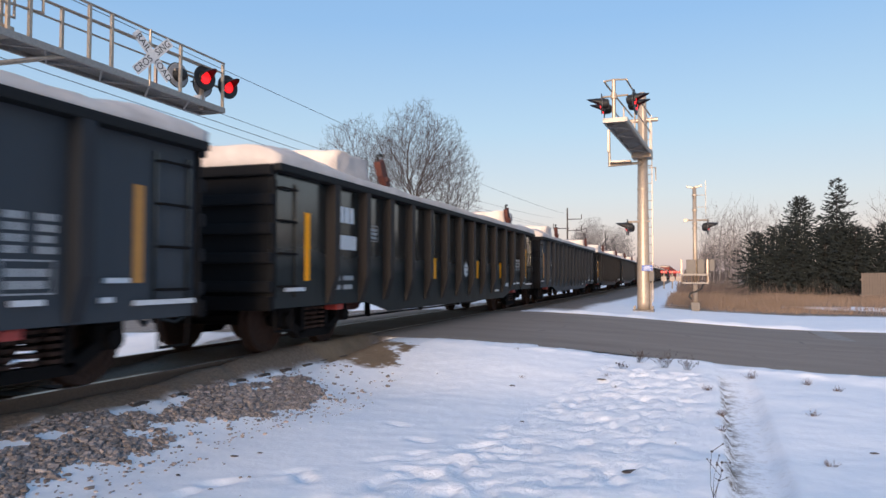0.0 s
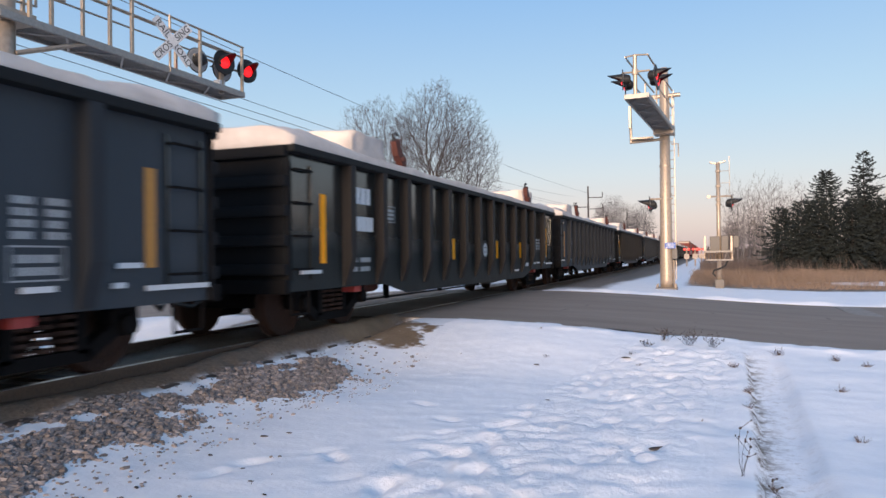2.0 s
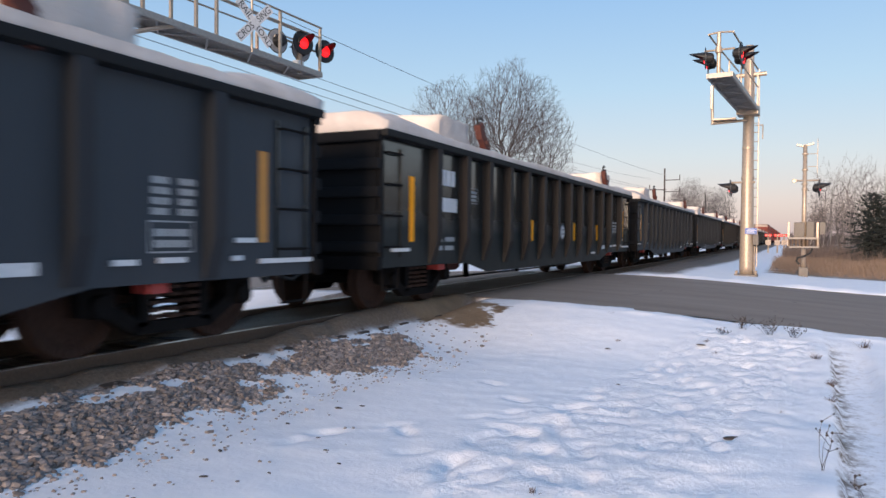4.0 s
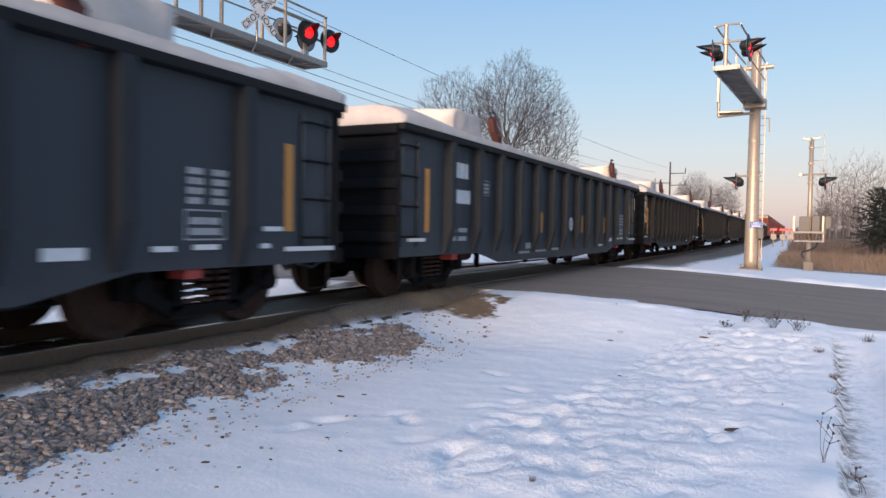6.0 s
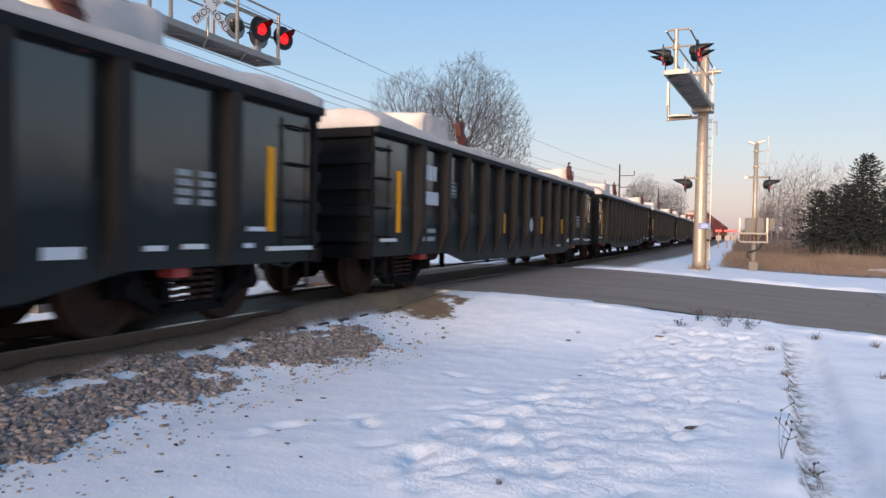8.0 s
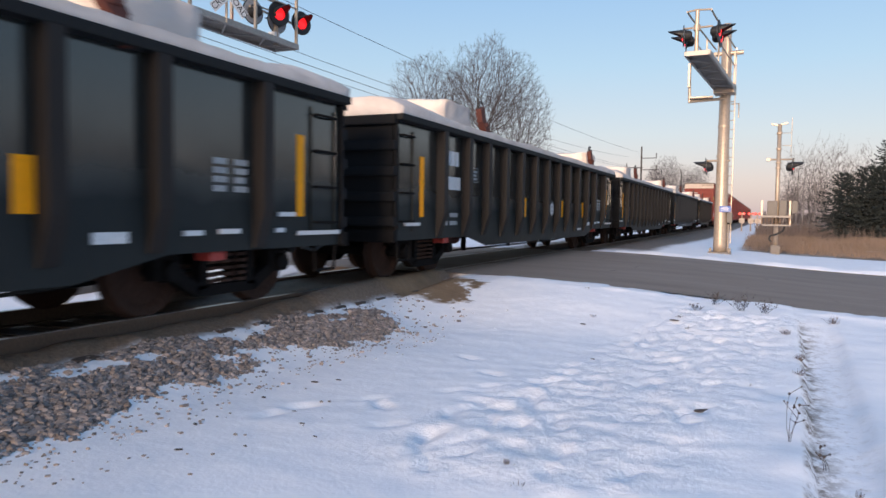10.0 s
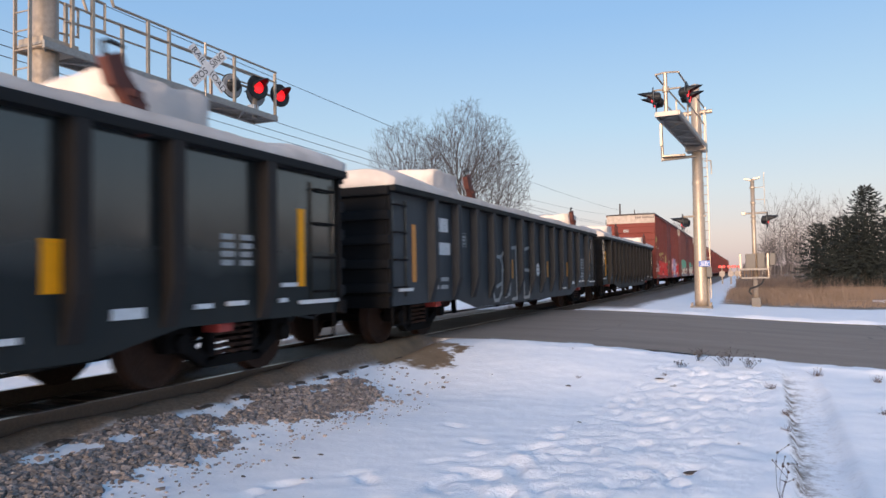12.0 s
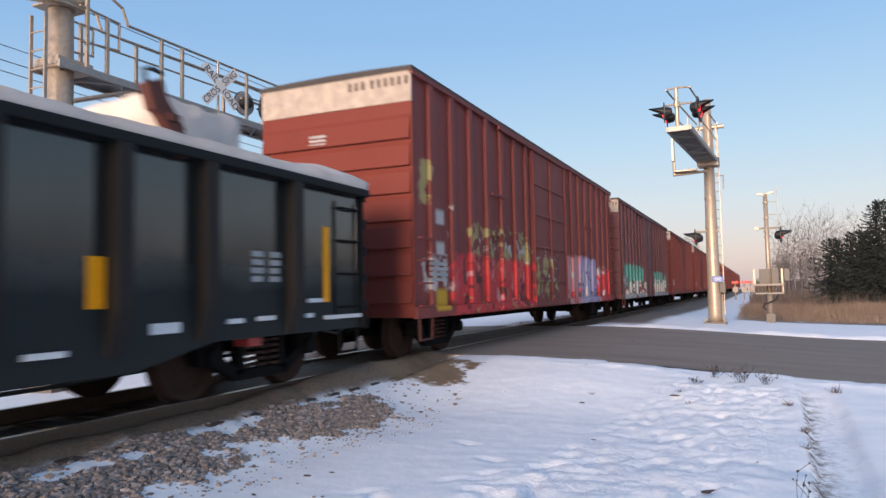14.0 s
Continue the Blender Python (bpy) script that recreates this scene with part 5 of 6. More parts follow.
def gate_signal():
    g = thing("signal_post", "slim aluminium signal post with lamp and equipment shelf", "crossing signal", at=(0.45, 30.0, 0))
    part("pole", tubed((0, 0, 0.1), (0, 0, 5.12), 0.085, 0.075, n=16), M["galv"], g, "", True)
    part("collar", boxed(-0.16, 0.16, -0.16, 0.16, 0.05, 0.5, 0.02), M["box"], g)
    for s in (-1, 1):
        bm = bmesh.new()
        box(bm, 0, 0.30, -0.05, 0.05, -0.02, 0.05, 0.01, Matrix.Translation((0, 0, 5.08)) @ pose(0, 0, 0, 0, -14 if s > 0 else 194, 0))
        part("top_bracket", bm, M["galv"], g)
    for z in (4.75, 4.15, 3.62, 3.42, 1.9):
        part("band", tubed((0, 0, z), (0, 0, z + 0.06), 0.105, n=16), M["galv"], g)
    part("antenna", pipe([(0.08, 0, 4.78), (0.42, 0, 4.78), (0.42, 0, 5.35)], 0.012, 6), M["galv"], g)
    part("antenna", pipe([(0.08, 0, 4.3), (0.42, 0, 4.3), (0.42, 0, 3.9), (0.42, 0, 4.8)], 0.012, 6), M["galv"], g)
    part("lamp_arm", pipe([(-0.38, 0, 3.78), (0.5, 0, 3.78), (0.5, 0, 3.55)], 0.035), M["galv"], g)
    part("arm_cap", boxed(-0.42, -0.28, -0.05, 0.05, 3.72, 3.84, 0.01), M["galv"], g)
    flasher(g, (0.5, 0, 3.52), -4, True, 0.31)
    flasher(g, (0.5, 0.7, 3.52), -4, True, 0.31)
    part("shelf", boxed(-0.56, 0.48, -0.4, 0.3, 1.56, 1.64, 0.01), M["shelf"], g)
    part("shelf", boxed(-0.50, 0.50, -0.4, 0.3, 1.24, 1.30, 0.01), M["shelf"], g)
    for x in (-0.5, -0.38, -0.26, -0.14, -0.02, 0.12, 0.42):
        part("counterweight", boxed(x - 0.03, x + 0.03, -0.35, 0.0, 1.30, 1.56, 0.01), M["rail"], g)
    part("equipment_case", boxed(-0.34, 0.02, -0.2, 0.25, 1.64, 2.20, 0.03), M["box"], g)
    part("equipment_case", boxed(0.08, 0.34, -0.2, 0.25, 1.64, 2.22, 0.03), M["box"], g)
    for x in (-0.52, 0.45):
        part("shelf_post", boxed(x - 0.035, x + 0.035, -0.3, -0.23, 1.3, 2.2, 0.006), M["galv"], g)
    part("relay_box", boxed(0.52, 0.72, -0.1, 0.15, 1.75, 2.2, 0.02), M["box"], g)
    part("cable_hose", pipe([(0.3, -0.25, 1.25), (0.22, -0.27, 1.05), (0.02, -0.27, 0.93), (-0.2, -0.27, 0.86), (-0.24, -0.27, 0.74), (-0.14, -0.27, 0.62)], 0.035), M["ink"], g)
    return g


cantilever_west()
cantilever_east()
gate_signal()


def far_signal(x, y):
    g = thing("far_signal_light", "small distant red signal light over a pale box", "crossing signal", "far signal lights", at=(x, y, 0))
    part("post", tubed((0, 0, 0), (0, 0, 2.2), 0.08), M["galv"], g)
    part("case", boxed(-0.3, 0.3, -0.2, 0.2, 0.9, 1.5, 0.03), M["cream"], g)
    for s in (-1, 1):
        part("lens", lathe(bmesh.new(), [(0.16, 0), (0.1, 0.06)], Matrix.Translation((s * 0.22, -0.12, 2.05)) @ pose(0, 0, 0, 90), 14), M["farlens"], g, "glowing red lens")


for fx, fy in ((-2.3, 90), (-1.35, 90.5), (-0.65, 91)):
    far_signal(fx, fy)


# ---- overhead line ----
def utility_pole(x, y, h):
    g = thing("utility_pole", "tall bare timber utility pole with crossarms", "utility pole", "utility poles", at=(x, y, 0))
    part("pole", tubed((0, 0, 0), (0, 0, h), 0.2, 0.13, n=10), M["bark"], g)
    for z, a, b in ((h - 2.1, 0, 2.6), (h - 3.8, -2.6, 0.3), (h - 4.2, 0, 2.6)):
        part("crossarm", boxed(a, b, -0.06, 0.06, z - 0.07, z + 0.07, 0.01), M["bark"], g)
        e = b if abs(b) > abs(a) else a
        part("insulator", tubed((e, 0, z), (e, 0, z + 0.9), 0.08, n=8), M["bark"], g)


utility_pole(-20.5, 132, 14.2)
utility_pole(-21, 205, 14.0)
utility_pole(-21, 290, 14.0)
for name_y, z0, zm, z1, x in (("a", 13.2, 11.2, 13.0, -20.5), ("b", 10.6, 8.6, 10.2, -20.5), ("c", 11.2, 8.9, 10.4, -22.5), ("d", 12.6, 10.0, 12.4, -23.0)):
    pts = []
    for k in range(25):
        u = k / 24
        pts.append((x, -50 + 182 * u, z0 * (1 - u) + z1 * u - (0.5 * (z0 + z1) - zm) * 4 * u * (1 - u)))
    tagged(part("overhead_wire", pipe(pts, 0.016, 5), M["wire"]), "thin dark overhead wire between poles", "wire", "overhead wires")


# ---- vegetation ----
def grown(seed, stem, blobs, count, thrift, tip, power=2.35):
    """A branching skeleton: points strewn through a crown of ellipsoids, each joined to the limb that reaches it cheapest.

    stem: points of the bole from the ground up. Returns places, parents and radii."""
    rs = np.random.RandomState(seed)
    vol = np.array([b[3] * b[4] * b[5] for b in blobs])
    pick = rs.choice(len(blobs), count, p=vol / vol.sum())
    B = np.array(blobs)[pick]
    d = rs.normal(size=(count, 3))
    d /= np.linalg.norm(d, axis=1)[:, None]
    lump = 1 + 0.13 * np.sin(5 * d[:, :1] + 3 * d[:, 2:] + seed) * np.sin(4 * d[:, 1:2] + seed)
    pts = B[:, :3] + d * (rs.rand(count, 1) ** 0.30) * lump * B[:, 3:]
    places = np.zeros((count + len(stem), 3))
    cost = np.zeros(count + len(stem))
    parent = [-1] + list(range(len(stem) - 1))
    places[:len(stem)] = stem
    for k in range(1, len(stem)):
        cost[k] = cost[k - 1] + np.linalg.norm(places[k] - places[k - 1])
    top = places[len(stem) - 1]
    pts = pts[np.argsort(np.linalg.norm(pts - top, axis=1))]
    m = len(stem)
    for p in pts:
        gap = np.linalg.norm(places[:m] - p, axis=1)
        down = np.maximum(0, places[:m, 2] - p[2])       # limbs seldom turn downwards
        k = int(np.argmin(gap + thrift * cost[:m] + 0.7 * down))
        places[m], cost[m] = p, cost[k] + gap[k]
        parent.append(k)
        m += 1
    load = np.zeros(m)
    kids = np.zeros(m, int)
    for k in range(m - 1, 0, -1):
        if kids[k] == 0:
            load[k] = tip ** power
        load[parent[k]] += load[k]
        kids[parent[k]] += 1
    return places, parent, load ** (1 / power), kids


def bare_tree(seed, stem, blobs, count, label, group, bark="bark", thrift=0.55, tip=0.0080, sprigs=3):
    rnd = random.Random(seed)
    g = thing("bare_tree", label, "tree", group)
    places, parent, rad, kids = grown(seed, stem, blobs, count, thrift, tip)
    verts, faces, tv, tf = [], [], [], []

    def rod(vs, fs, a, b, r0, r1, n):
        dr = (b - a)
        if dr.length < 1e-4:
            return
        dr.normalize()
        u = dr.orthogonal().normalized()
        w = dr.cross(u)
        i = len(vs)
        for p, r in ((a, r0), (b, r1)):
            for q in range(n):
                t = 2 * math.pi * q / n
                vs.append(p + (u * math.cos(t) + w * math.sin(t)) * r)
        fs.extend((i + q, i + (q + 1) % n, i + n + (q + 1) % n, i + n + q) for q in range(n))

    P = [Vector(p) for p in places]
    for k in range(1, len(P)):
        a, b, r1 = P[parent[k]], P[k], rad[k]
        r0 = min(rad[parent[k]], r1 * 1.25)
        thick = r1 > 0.03
        L = (b - a).length
        n = 7 if r1 > 0.09 else 5 if thick else 3
        if L > 0.5:      # a crooked middle
            mid = (a + b) / 2 + Vector((rnd.uniform(-1, 1), rnd.uniform(-1, 1), rnd.uniform(-0.6, 1.0))) * 0.035 * L
            rod(verts if thick else tv, faces if thick else tf, a, mid, r0, (r0 + r1) / 2, n)
            rod(verts if thick else tv, faces if thick else tf, mid, b, (r0 + r1) / 2, r1, n)
        else:
            rod(verts if thick else tv, faces if thick else tf, a, b, r0, r1, n)
        if kids[k] == 0:
            out = (b - a).normalized()
            for q in range(sprigs):
                e = (out + Vector((rnd.uniform(-1, 1), rnd.uniform(-1, 1), rnd.uniform(-0.6, 0.8))) * 0.75).normalized()
                rod(tv, tf, b, b + e * rnd.uniform(0.25, 0.65), tip * 0.9, tip * 0.6, 3)
    for name, vs, fs, key, text in (("trunk", verts, faces, bark, ""), ("crown", tv, tf, "birchtwig" if bark == "birch" else "twig", "fine leafless twigs")):
        me = bpy.data.meshes.new(name)
        me.from_pydata(vs, [], fs)
        me.materials.append(M[key])
        part(name, me, None, g, text)
    return g


def plant_big_trees():
    text, group = "large bare broadleaf tree with dense fine twigs", "bare trees behind the line"
    bole = lambda h, dx: [(dx * k / 5 * (k / 5), 0, h * k / 5) for k in range(6)]
    a = bare_tree(31, bole(4.6, 0.3), [(-1.0, 0, 11.2, 3.5, 3.0, 4.2), (0.9, 0.3, 10.2, 2.5, 2.6, 3.8)], 3000, text, group)
    a.matrix_basis = pose(-26.2, 56.0, 0)
    b = bare_tree(47, bole(4.4, 0.2), [(0.4, 0, 12.2, 3.0, 2.7, 4.3), (2.7, 0, 11.6, 2.5, 2.5, 3.4), (-1.6, 0.2, 11.2, 2.0, 2.2, 3.4)], 3800, text, group)
    b.matrix_basis = pose(-22.2, 56.4, 0)
    c = bare_tree(53, bole(4.2, 0.8), [(1.7, 0, 9.2, 3.0, 2.6, 3.5), (2.4, 0, 6.6, 2.1, 2.0, 2.4)], 2100, text, group)
    c.matrix_basis = pose(-20.8, 57.0, 0)
    far = [copy_thing(q, m) for q, m in ((b, pose(-17.5, 140, -3.5, 0, 0, 20)), (a, pose(-12.5, 146, -4.0, 0, 0, 100)), (c, pose(-21.0, 150, -1.0, 0, 0, 60)))]
    for t in far:
        tagged(t, "distant bare broadleaf tree beside the railway line", group="far bare trees")


def plant_birches():
    rnd = random.Random(8)
    kinds = []
    for k in range(4):
        h = (9.8, 8.6, 9.2, 6.0)[k]
        stem = [(0.12 * math.sin(q * 1.3 + k), 0.1 * math.cos(q + k), h * 0.72 * q / 7 - 0.05) for q in range(8)]
        kinds.append(bare_tree(60 + k, stem, [(0, 0, h * 0.66, h * 0.12, h * 0.12, h * 0.35)], 210, "slender pale bare birch at the field edge", "bare birches", "birch", 0.5, 0.0075, 2))
    spots = [(2.9, 76), (3.6, 80), (4.3, 74), (4.9, 77), (5.4, 82), (5.9, 75), (6.6, 79), (7.2, 76), (7.9, 82), (2.3, 86), (3.2, 92), (8.6, 78), (4.6, 90), (6.2, 92), (9.3, 84), (16.4, 71), (17.4, 74), (18.6, 72), (15.2, 78), (20.5, 76)]
    small = [(rnd.uniform(1.6, 9.5), rnd.uniform(68, 88)) for k in range(15)]
    for k, (x, y) in enumerate(spots + small):
        q = 3 if k >= len(spots) else k % 3
        m = pose(x, y, rnd.uniform(-1.6, 0) if q < 3 else rnd.uniform(-2.2, -0.4), 0, 0, rnd.uniform(0, 360))
        if k < 3 or k == len(spots):
            kinds[q].matrix_basis = m
        else:
            copy_thing(kinds[q], m)


def spruce(seed, h, w, open_top=0.0):
    """Boughs set all round the trunk, each a drooping rib fringed with fine sprays and an upturned tip."""
    rnd = random.Random(seed)
    g = thing("spruce_tree", "dark green spruce with drooping ragged boughs", "tree", "spruces at the field edge")
    part("trunk", tubed((0, 0, -0.1), (0, 0, h), 0.14, 0.015, n=6), M["bark"], g)
    verts, faces = [], []

    def spray(p, d, length, wd):
        u = d.orthogonal().normalized()
        a = rnd.uniform(0, 6.28)
        u = (u * math.cos(a) + d.cross(u) * math.sin(a)) * wd
        i = len(verts)
        mid = p + d * length * 0.4
        verts.extend([p, mid + u, mid - u, p + d * length])
        faces.extend([(i, i + 1, i + 2), (i + 1, i + 3, i + 2)])

    boughs = int(h * 34)
    for b in range(boughs):
        z = 0.2 + (h - 0.3) * (b + rnd.random()) / boughs
        k = 1 - z / h
        a = b * 2.39996 + rnd.uniform(-0.4, 0.4)
        ragged = 0.78 + 0.42 * noise.noise((math.cos(a) * 1.2, math.sin(a) * 1.2, z * 0.55 + seed * 7))
        if k < open_top and rnd.random() < 0.45:
            continue
        L = max(0.18, w * (k ** 0.62) * ragged * rnd.uniform(0.75, 1.2))
        d = Vector((math.cos(a), math.sin(a), 0.55 * (1 - k) - 0.15)).normalized()
        p = Vector((0, 0, z))
        steps = max(3, int(L / 0.13))
        for q in range(steps):
            u = q / steps
            d = (d + Vector((rnd.uniform(-0.05, 0.05), rnd.uniform(-0.05, 0.05), -0.05 if u < 0.6 else 0.09))).normalized()
            p = p + d * (L / steps)
            side = Vector((-d.y, d.x, 0)).normalized()
            for m in (1, -1, 1, -1):
                e = (d * rnd.uniform(0.5, 1.1) + side * m * rnd.uniform(0.3, 1.1) + Vector((0, 0, rnd.uniform(-0.7, 0.35)))).normalized()
                spray(p, e, rnd.uniform(0.16, 0.42) * (0.6 + 0.5 * (1 - u)), rnd.uniform(0.022, 0.05))
        for m in range(3):
            spray(p, (d + Vector((rnd.uniform(-0.3, 0.3), rnd.uniform(-0.3, 0.3), rnd.uniform(0, 0.4)))).normalized(), 0.28, 0.03)
    me = bpy.data.meshes.new("needles")
    me.from_pydata(verts, [], faces)
    me.materials.append(M["needle"])
    part("crown", me, None, g, "ragged dark needles")
    return g


def plant_spruces():
    rnd = random.Random(2)
    kinds = [spruce(1, 8.7, 2.9, 0.3), spruce(2, 7.5, 3.6), spruce(3, 5.4, 3.3)]
    # from x = 27 on: unseen, added to darken the reflections in the wagons
    spots = [(10.6, 58.0, 0), (8.3, 58.6, 1), (5.3, 59.0, 2), (6.6, 58.0, 2), (7.6, 57.2, 2), (9.6, 56.6, 2), (11.6, 57.0, 2), (12.6, 59.5, 2), (11.0, 60.0, 2), (13.6, 57.4, 2), (15.0, 58.8, 2), (16.6, 57.6, 2), (18.6, 58.6, 1), (21.0, 57.5, 0), (24.0, 58.5, 1), (27.0, 57.0, 2), (30.0, 56.0, 1), (32.5, 53.0, 0), (34.5, 49.5, 1), (36.0, 46.0, 2), (37.5, 42.0, 1), (39.0, 38.0, 0), (40.0, 34.0, 1), (41.0, 30.0, 2), (42.0, 26.0, 1)]
    used = set()
    for x, y, k in spots:
        m = pose(x, y, 0.0 if k != 2 else rnd.uniform(-0.5, 0), 0, 0, rnd.uniform(0, 360))
        if k in used:
            copy_thing(kinds[k], m)
        else:
            used.add(k)
            kinds[k].matrix_basis = m


plant_big_trees()
plant_birches()
plant_spruces()


def blades(name, label, count, area, height, width, material, seed, clump=0.5, lean=0.35):
    """One mesh of many thin stems, each a bent two-piece blade."""
    rnd = random.Random(seed)
    verts, faces = [], []
    x0, x1, y0, y1 = area
    while len(faces) < count * 2:
        x, y = rnd.uniform(x0, x1), rnd.uniform(y0, y1)
        if noise.noise((x * 0.35, y * 0.35, seed)) < clump - 0.5 - rnd.random() * 0.5:
            continue
        if ((x - 7.6) / 2.1) ** 2 + ((y - 37.8) / 2.6) ** 2 < 1 + 0.5 * noise.noise((x, y, 2)) and rnd.random() < 0.9:
            continue
        z = ground_z(x, y) - 0.02
        h = height * (0.3 + 0.7 * smoothstep(31, 37, y)) * rnd.uniform(0.45, 1.1) * (0.75 + 0.5 * noise.noise((x * 0.5, y * 0.5, 4)))
        a = rnd.uniform(0, 6.283)
        dx, dy = math.cos(a) * h * lean, math.sin(a) * h * lean
        wx, wy = -math.sin(a) * width, math.cos(a) * width
        i = len(verts)
        verts += [(x - wx, y - wy, z), (x + wx, y + wy, z), (x + wx * 0.7 + dx * 0.3, y + wy * 0.7 + dy * 0.3, z + h * 0.6), (x - wx * 0.7 + dx * 0.3, y - wy * 0.7 + dy * 0.3, z + h * 0.6), (x + dx, y + dy, z + h)]
        faces += [(i, i + 1, i + 2, i + 3), (i + 3, i + 2, i + 4)]
    me = bpy.data.meshes.new(name)
    me.from_pydata(verts, [], faces)
    me.materials.append(material)
    return tagged(new(name, me), label, "grass", kind="stuff")


blades("dry_grass", "tall straw-coloured dry grass in the field", 52000, (-0.8, 26, 31.4, 56), 0.62, 0.007, M["straw"], 6, 0.35, 0.5)
blades("dry_brush", "brown brush along the far field edge", 16000, (-0.5, 40, 54, 75), 1.7, 0.011, M["brush"], 9, 0.4)


def fence():
    g = thing("board_fence", "grey weathered board fence at the field edge", "fence")
    r = random.Random(4)
    me = finish(boxed(-0.068, 0.068, -0.012, 0.012, 0, 1.72, 0.004), M["wood"])
    for k in range(44):
        b = part("board", me, None, g)
        b.matrix_basis = pose(10.55 + 0.15 * k, 50.2, 0.05 + r.uniform(-0.02, 0.02))
    for z in (0.4, 1.35):
        part("fence_rail", boxed(10.4, 17.2, 50.215, 50.26, z - 0.05, z + 0.05), M["wood"], g)


fence()


def far_woods():
    rnd = random.Random(12)
    bm_v, bm_f = [], []
    for k in range(9000):
        x = rnd.uniform(-260, 320)
        y = rnd.uniform(300, 360)
        if -30 < x < 0:
            continue
        h = (5 + 4 * noise.noise((x * 0.03, 0, 1))) * rnd.uniform(0.5, 1.1)
        w = rnd.uniform(0.15, 0.6)
        lean = rnd.uniform(-0.8, 0.8)
        i = len(bm_v)
        bm_v += [(x - w, y, -0.2), (x + w, y, -0.2), (x + lean, y + rnd.uniform(-1, 1), h)]
        bm_f.append((i, i + 1, i + 2))
    me = bpy.data.meshes.new("far_woods")
    me.from_pydata(bm_v, [], bm_f)
    me.materials.append(M["twig"])
    tagged(new("far_woods", me), "distant leafless brown woods on the horizon", "woods", kind="stuff")


far_woods()


# ---- ground details ----
def stone_mesh(seed):
    rnd = random.Random(seed)
    bm = bmesh.new()
    bmesh.ops.create_icosphere(bm, subdivisions=1, radius=1)
    for v in bm.verts:
        v.co = Vector((v.co.x * 1.15, v.co.y * 0.9, v.co.z * 0.75)) * rnd.uniform(0.55, 1.25)
    return bm


def ballast():
    rnd = random.Random(20)
    g = thing("ballast_stones", "grey-brown crushed stone spilled beside the track", "stones", kind="structure")
    shapes = [finish(stone_mesh(s), M["stone"]) for s in range(6)]
    near, rest = [], []
    for k in range(5200):      # finer chips strewn over the drift
        x, y = rnd.uniform(-5.2, -2.9), rnd.uniform(2.2, 9.8)
        d = gravel(x - 0.35, y) + 0.6 * gravel(x - 0.75, y) * (noise.noise((x * 2, y * 2, 40)) > 0)
        if rnd.random() < 0.5 * d or rnd.random() < 0.012:
            s = rnd.uniform(0.006, 0.018)
            rest.append((x, y, ground_z(x, y) + s * 0.1, s, rnd.uniform(0, 360), rnd.uniform(-20, 20), rnd.randrange(6)))
    for k in range(34000):
        x, y = rnd.uniform(-5.16, -3.6), rnd.uniform(0.6, 9.6)
        w = gravel(x, y)
        if rnd.random() > w and (rnd.random() > 0.012 or x > -3.75):
            continue
        s = rnd.uniform(0.010, 0.023) if rnd.random() < 0.8 else rnd.uniform(0.023, 0.040)
        row = (x, y, ground_z(x, y) + s * 0.15, s, rnd.uniform(0, 360), rnd.uniform(-25, 25), rnd.randrange(6))
        (near if y < 4.2 and len(near) < 300 else rest).append(row)
    for x, y, z, s, rz, rx, k in near:
        ob = part("stone", shapes[k], None, g)
        ob.matrix_basis = pose(x, y, z, rx, 0, rz) @ Matrix.Scale(s, 4)
    base = [([v.co.copy() for v in me.vertices], [tuple(p.vertices) for p in me.polygons]) for me in shapes]
    verts, faces = [], []
    for x, y, z, s, rz, rx, k in rest:
        m = pose(x, y, z, rx, 0, rz) @ Matrix.Scale(s, 4)
        i = len(verts)
        verts += [m @ v for v in base[k][0]]
        faces += [tuple(i + q for q in f) for f in base[k][1]]
    me = bpy.data.meshes.new("loose_stone")
    me.from_pydata(verts, [], faces)
    me.materials.append(M["stone"])
    tagged(part("loose_stone", me, None, g), kind="stuff")


def weed(x, y, h, n, seed, spread=0.6, heads=True):
    rnd = random.Random(seed)
    g = thing("dead_weed", "dead brown weed stalks poking through snow", "weed", "dead weeds", at=(x, y, ground_z(x, y) - 0.02))
    bm = bmesh.new()
    hd = bmesh.new()
    for k in range(n):
        a = rnd.uniform(0, 6.283)
        L = h * rnd.uniform(0.5, 1.1)
        p = Vector((rnd.uniform(-1, 1) * h * 0.2 * spread, rnd.uniform(-1, 1) * h * 0.2 * spread, 0))
        d = Vector((math.cos(a) * spread * rnd.random(), math.sin(a) * spread * rnd.random(), 1)).normalized()
        for s in range(3):
            q = p + d * L / 3
            tube(bm, p, q, 0.0024 * (1 - s * 0.2), n=3, caps=False)
            p = q
            d = (d + Vector((rnd.uniform(-0.3, 0.3), rnd.uniform(-0.3, 0.3), 0))).normalized()
            if s and heads:
                e = p + Vector((rnd.uniform(-0.08, 0.08), rnd.uniform(-0.08, 0.08), rnd.uniform(0, 0.08))) * (h / 0.3)
                tube(bm, p, e, 0.0025, n=3, caps=False)
                lathe(hd, [(0.002, -0.006), (0.008, 0), (0.002, 0.008)], Matrix.Translation(e), 5)
        if heads:
            lathe(hd, [(0.002, -0.009), (0.012, 0), (0.003, 0.011)], Matrix.Translation(p), 5)
    tagged(part("stalk", bm, M["brush" if not heads else "bark"], g), kind="stuff")
    if heads:
        tagged(part("seed_head", hd, M["bark"], g), kind="stuff")
    else:
        hd.free()


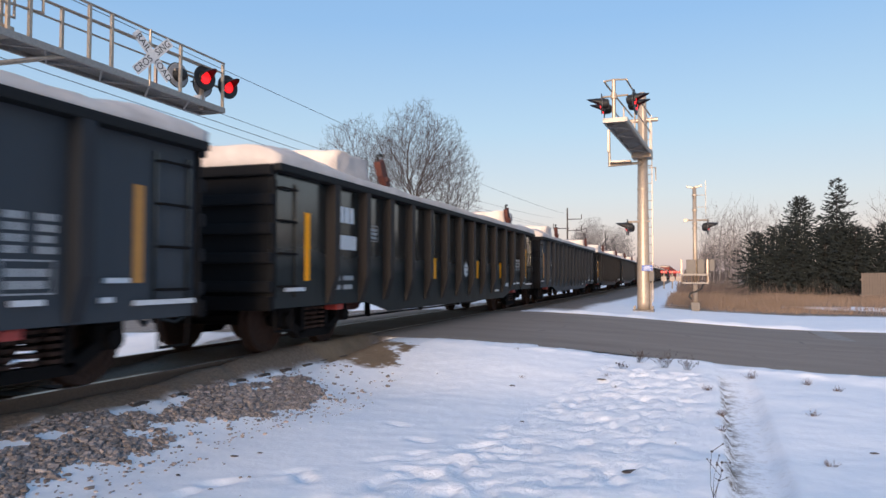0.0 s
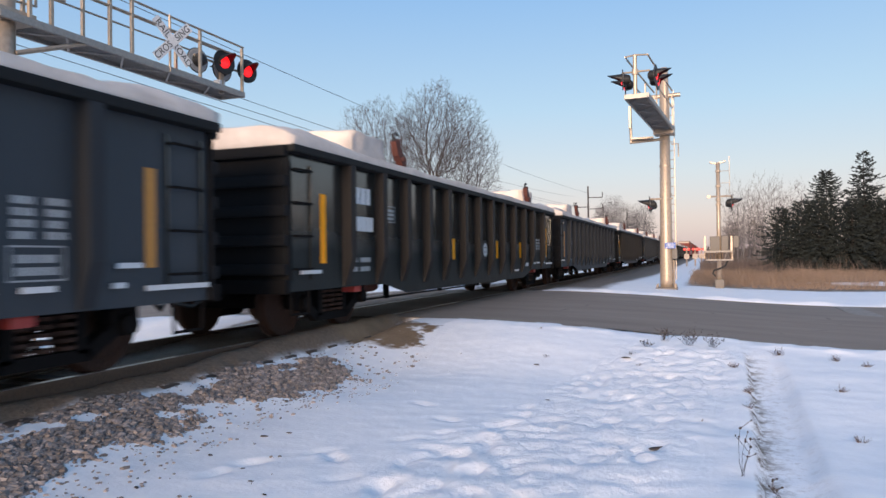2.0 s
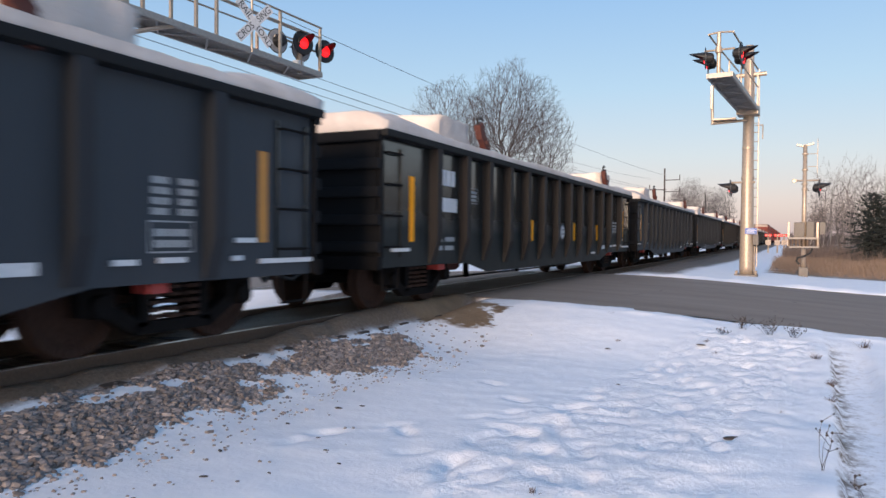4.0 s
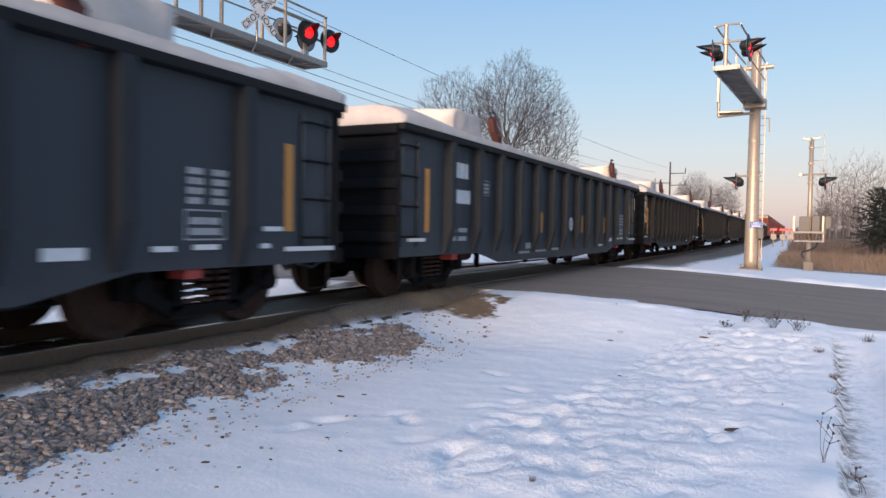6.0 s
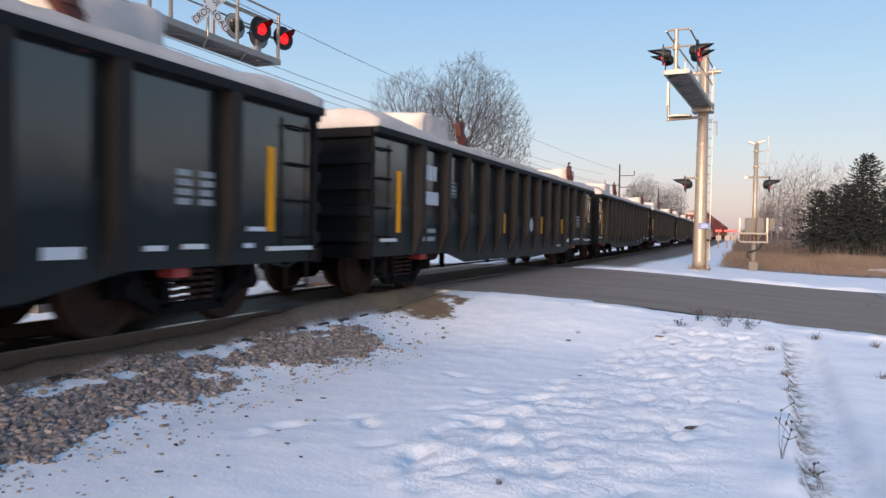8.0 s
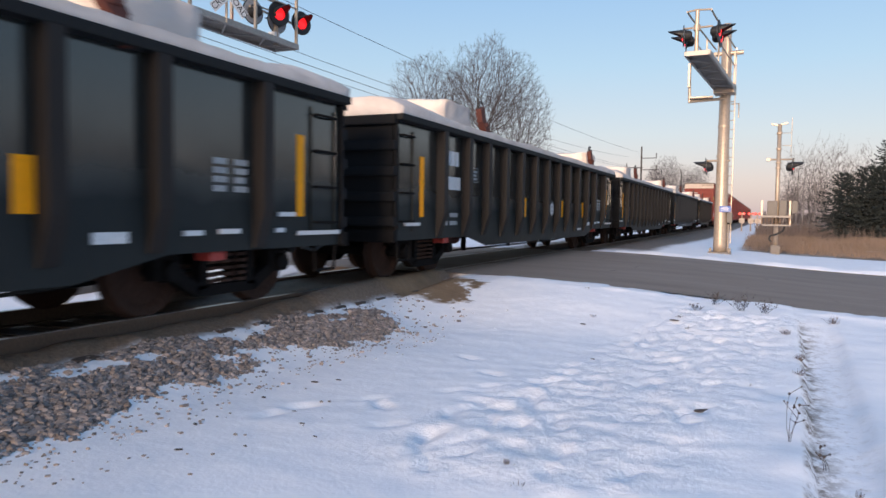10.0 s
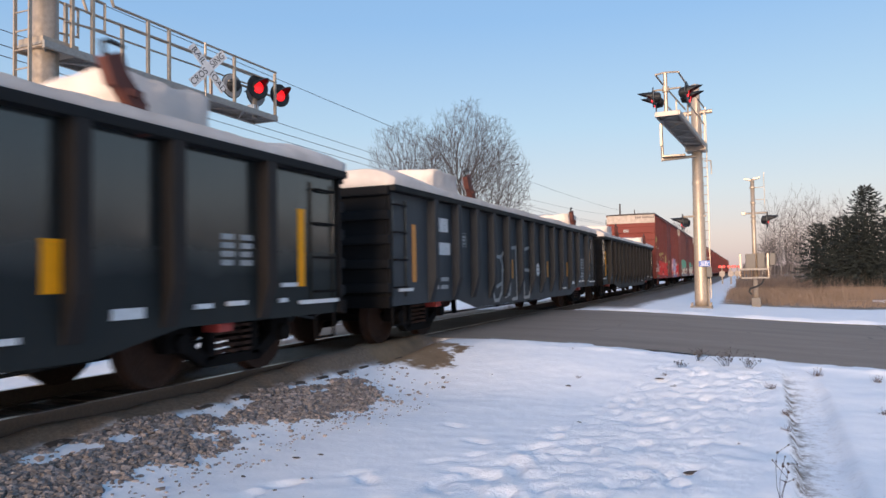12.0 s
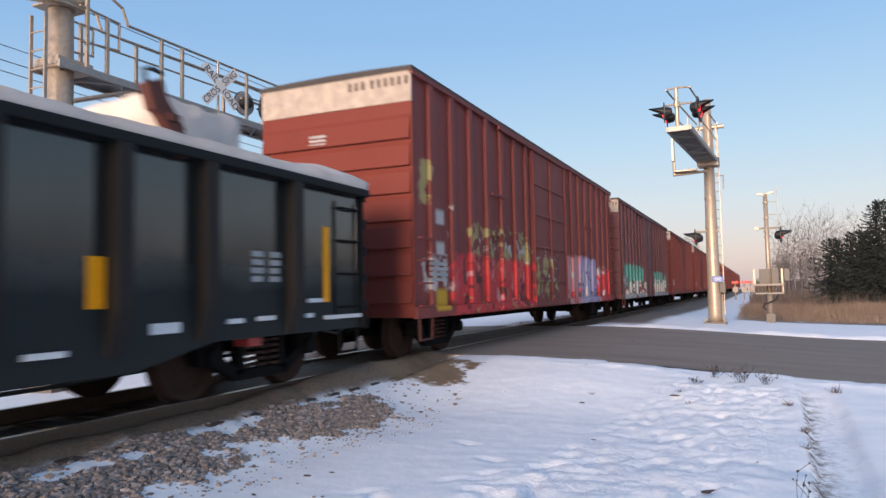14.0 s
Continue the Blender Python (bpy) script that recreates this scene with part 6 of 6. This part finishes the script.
def litter(x, y, s, seed, material="bark"):
    rnd = random.Random(seed)
    bm = bmesh.new()
    bmesh.ops.create_icosphere(bm, subdivisions=2, radius=1)
    for v in bm.verts:
        v.co = Vector((v.co.x * s, v.co.y * s * 0.45, max(-0.3, v.co.z) * s * 0.22)) * (1 + 0.35 * noise.noise(v.co * 2 + Vector((seed, 0, 0))))
    ob = part("dead_leaf", bm, M[material])
    ob.matrix_basis = pose(x, y, ground_z(x, y) + 0.004, 0, 0, rnd.uniform(-40, 40))
    tagged(ob, "curled brown dead leaf lying on snow", "leaf", "dead leaves")


ballast()
for k, (x, y, h, n, sp, hd) in enumerate(((0.20, 5.25, 0.36, 4, 0.35, True), (0.42, 5.0, 0.2, 3, 0.5, True), (-0.62, 11.25, 0.2, 16, 1.0, True), (-0.25, 11.0, 0.24, 18, 1.0, True), (0.05, 11.05, 0.2, 14, 1.1, True), (-0.85, 10.7, 0.12, 10, 1.2, True),
        (0.30, 9.75, 0.10, 40, 1.6, False), (0.40, 8.45, 0.09, 40, 1.6, False), (0.36, 7.6, 0.08, 26, 1.6, False), (0.9, 10.9, 0.14, 44, 1.4, False), (1.35, 8.7, 0.10, 34, 1.5, False), (1.16, 6.62, 0.09, 26, 1.5, False), (1.9, 10.4, 0.10, 40, 1.5, False),
        (2.4, 9.0, 0.10, 34, 1.5, False), (1.6, 10.75, 0.12, 40, 1.4, False), (-0.07, 6.98, 0.05, 14, 1.5, False), (-1.35, 3.95, 0.06, 22, 1.6, False), (-1.0, 10.1, 0.07, 18, 1.7, False), (-0.85, 9.6, 0.06, 18, 1.7, False), (-2.1, 9.75, 0.08, 14, 1.4, False), (-1.2, 3.7, 0.05, 12, 1.8, False), (0.55, 4.6, 0.07, 12, 1.4, False), (-2.55, 11.3, 0.06, 10, 1.5, False))):
    weed(x, y, h, n, 100 + k, sp, hd)
for k, (x, y, s) in enumerate(((-0.39, 5.91, 0.075), (-3.61, 3.75, 0.03), (-3.32, 3.3, 0.03), (-4.59 + 0.9, 4.6, 0.03), (-3.0, 3.55, 0.02), (-2.95, 4.1, 0.022), (-3.2, 4.35, 0.02), (-2.7, 3.9, 0.02), (-2.15, 9.3, 0.05), (-1.05, 9.9, 0.06), (-3.6, 5.2, 0.04), (-3.45, 5.35, 0.03), (1.6, 7.2, 0.04), (-1.6, 7.4, 0.03))):
    litter(x, y, s, k)


def road_marks():
    bm = bmesh.new()
    box(bm, 3.15, 3.70, 17.9, 21.2, road_z(3.4) + 0.006, road_z(3.4) + 0.036)
    tagged(part("stop_line", bm, M["roadpaint"]), "worn pale stop line on the asphalt", "road marking", kind="structure")


road_marks()


# uneven running of the train, in metres, every half second
SURGE = (0.15, -0.05, 0.07, 0.16, -0.34, 0.11, -0.05, -0.25, -0.2, -0.18, -0.16, -0.14, -0.13, -0.27, -0.11, 0.06, 0.05, 0.04, 0.02, 0.01, 0.0, 0.2, -0.18, 0.3, 0.15, 0.1, 0.28, 0.55, 0.16)


def motions():
    steps = [i * 0.5 for i in range(29)]
    for c, i, off, bog in TRAIN:
        y = LEAD_Y + off + i * PITCH
        walk(c, [(t, pose(TRACK_X, y - SPEED * t + surge, RAIL_Z)) for t, surge in zip(steps, SURGE)])
    turn = math.degrees(SPEED / WHEEL_R) / FPS
    spin = [(k / FPS, pose(0, 0, 0, k * turn)) for k in range(421)]
    for ws in WHEELSETS[:17]:
        for w in ws:
            walk(w, spin)


motions()
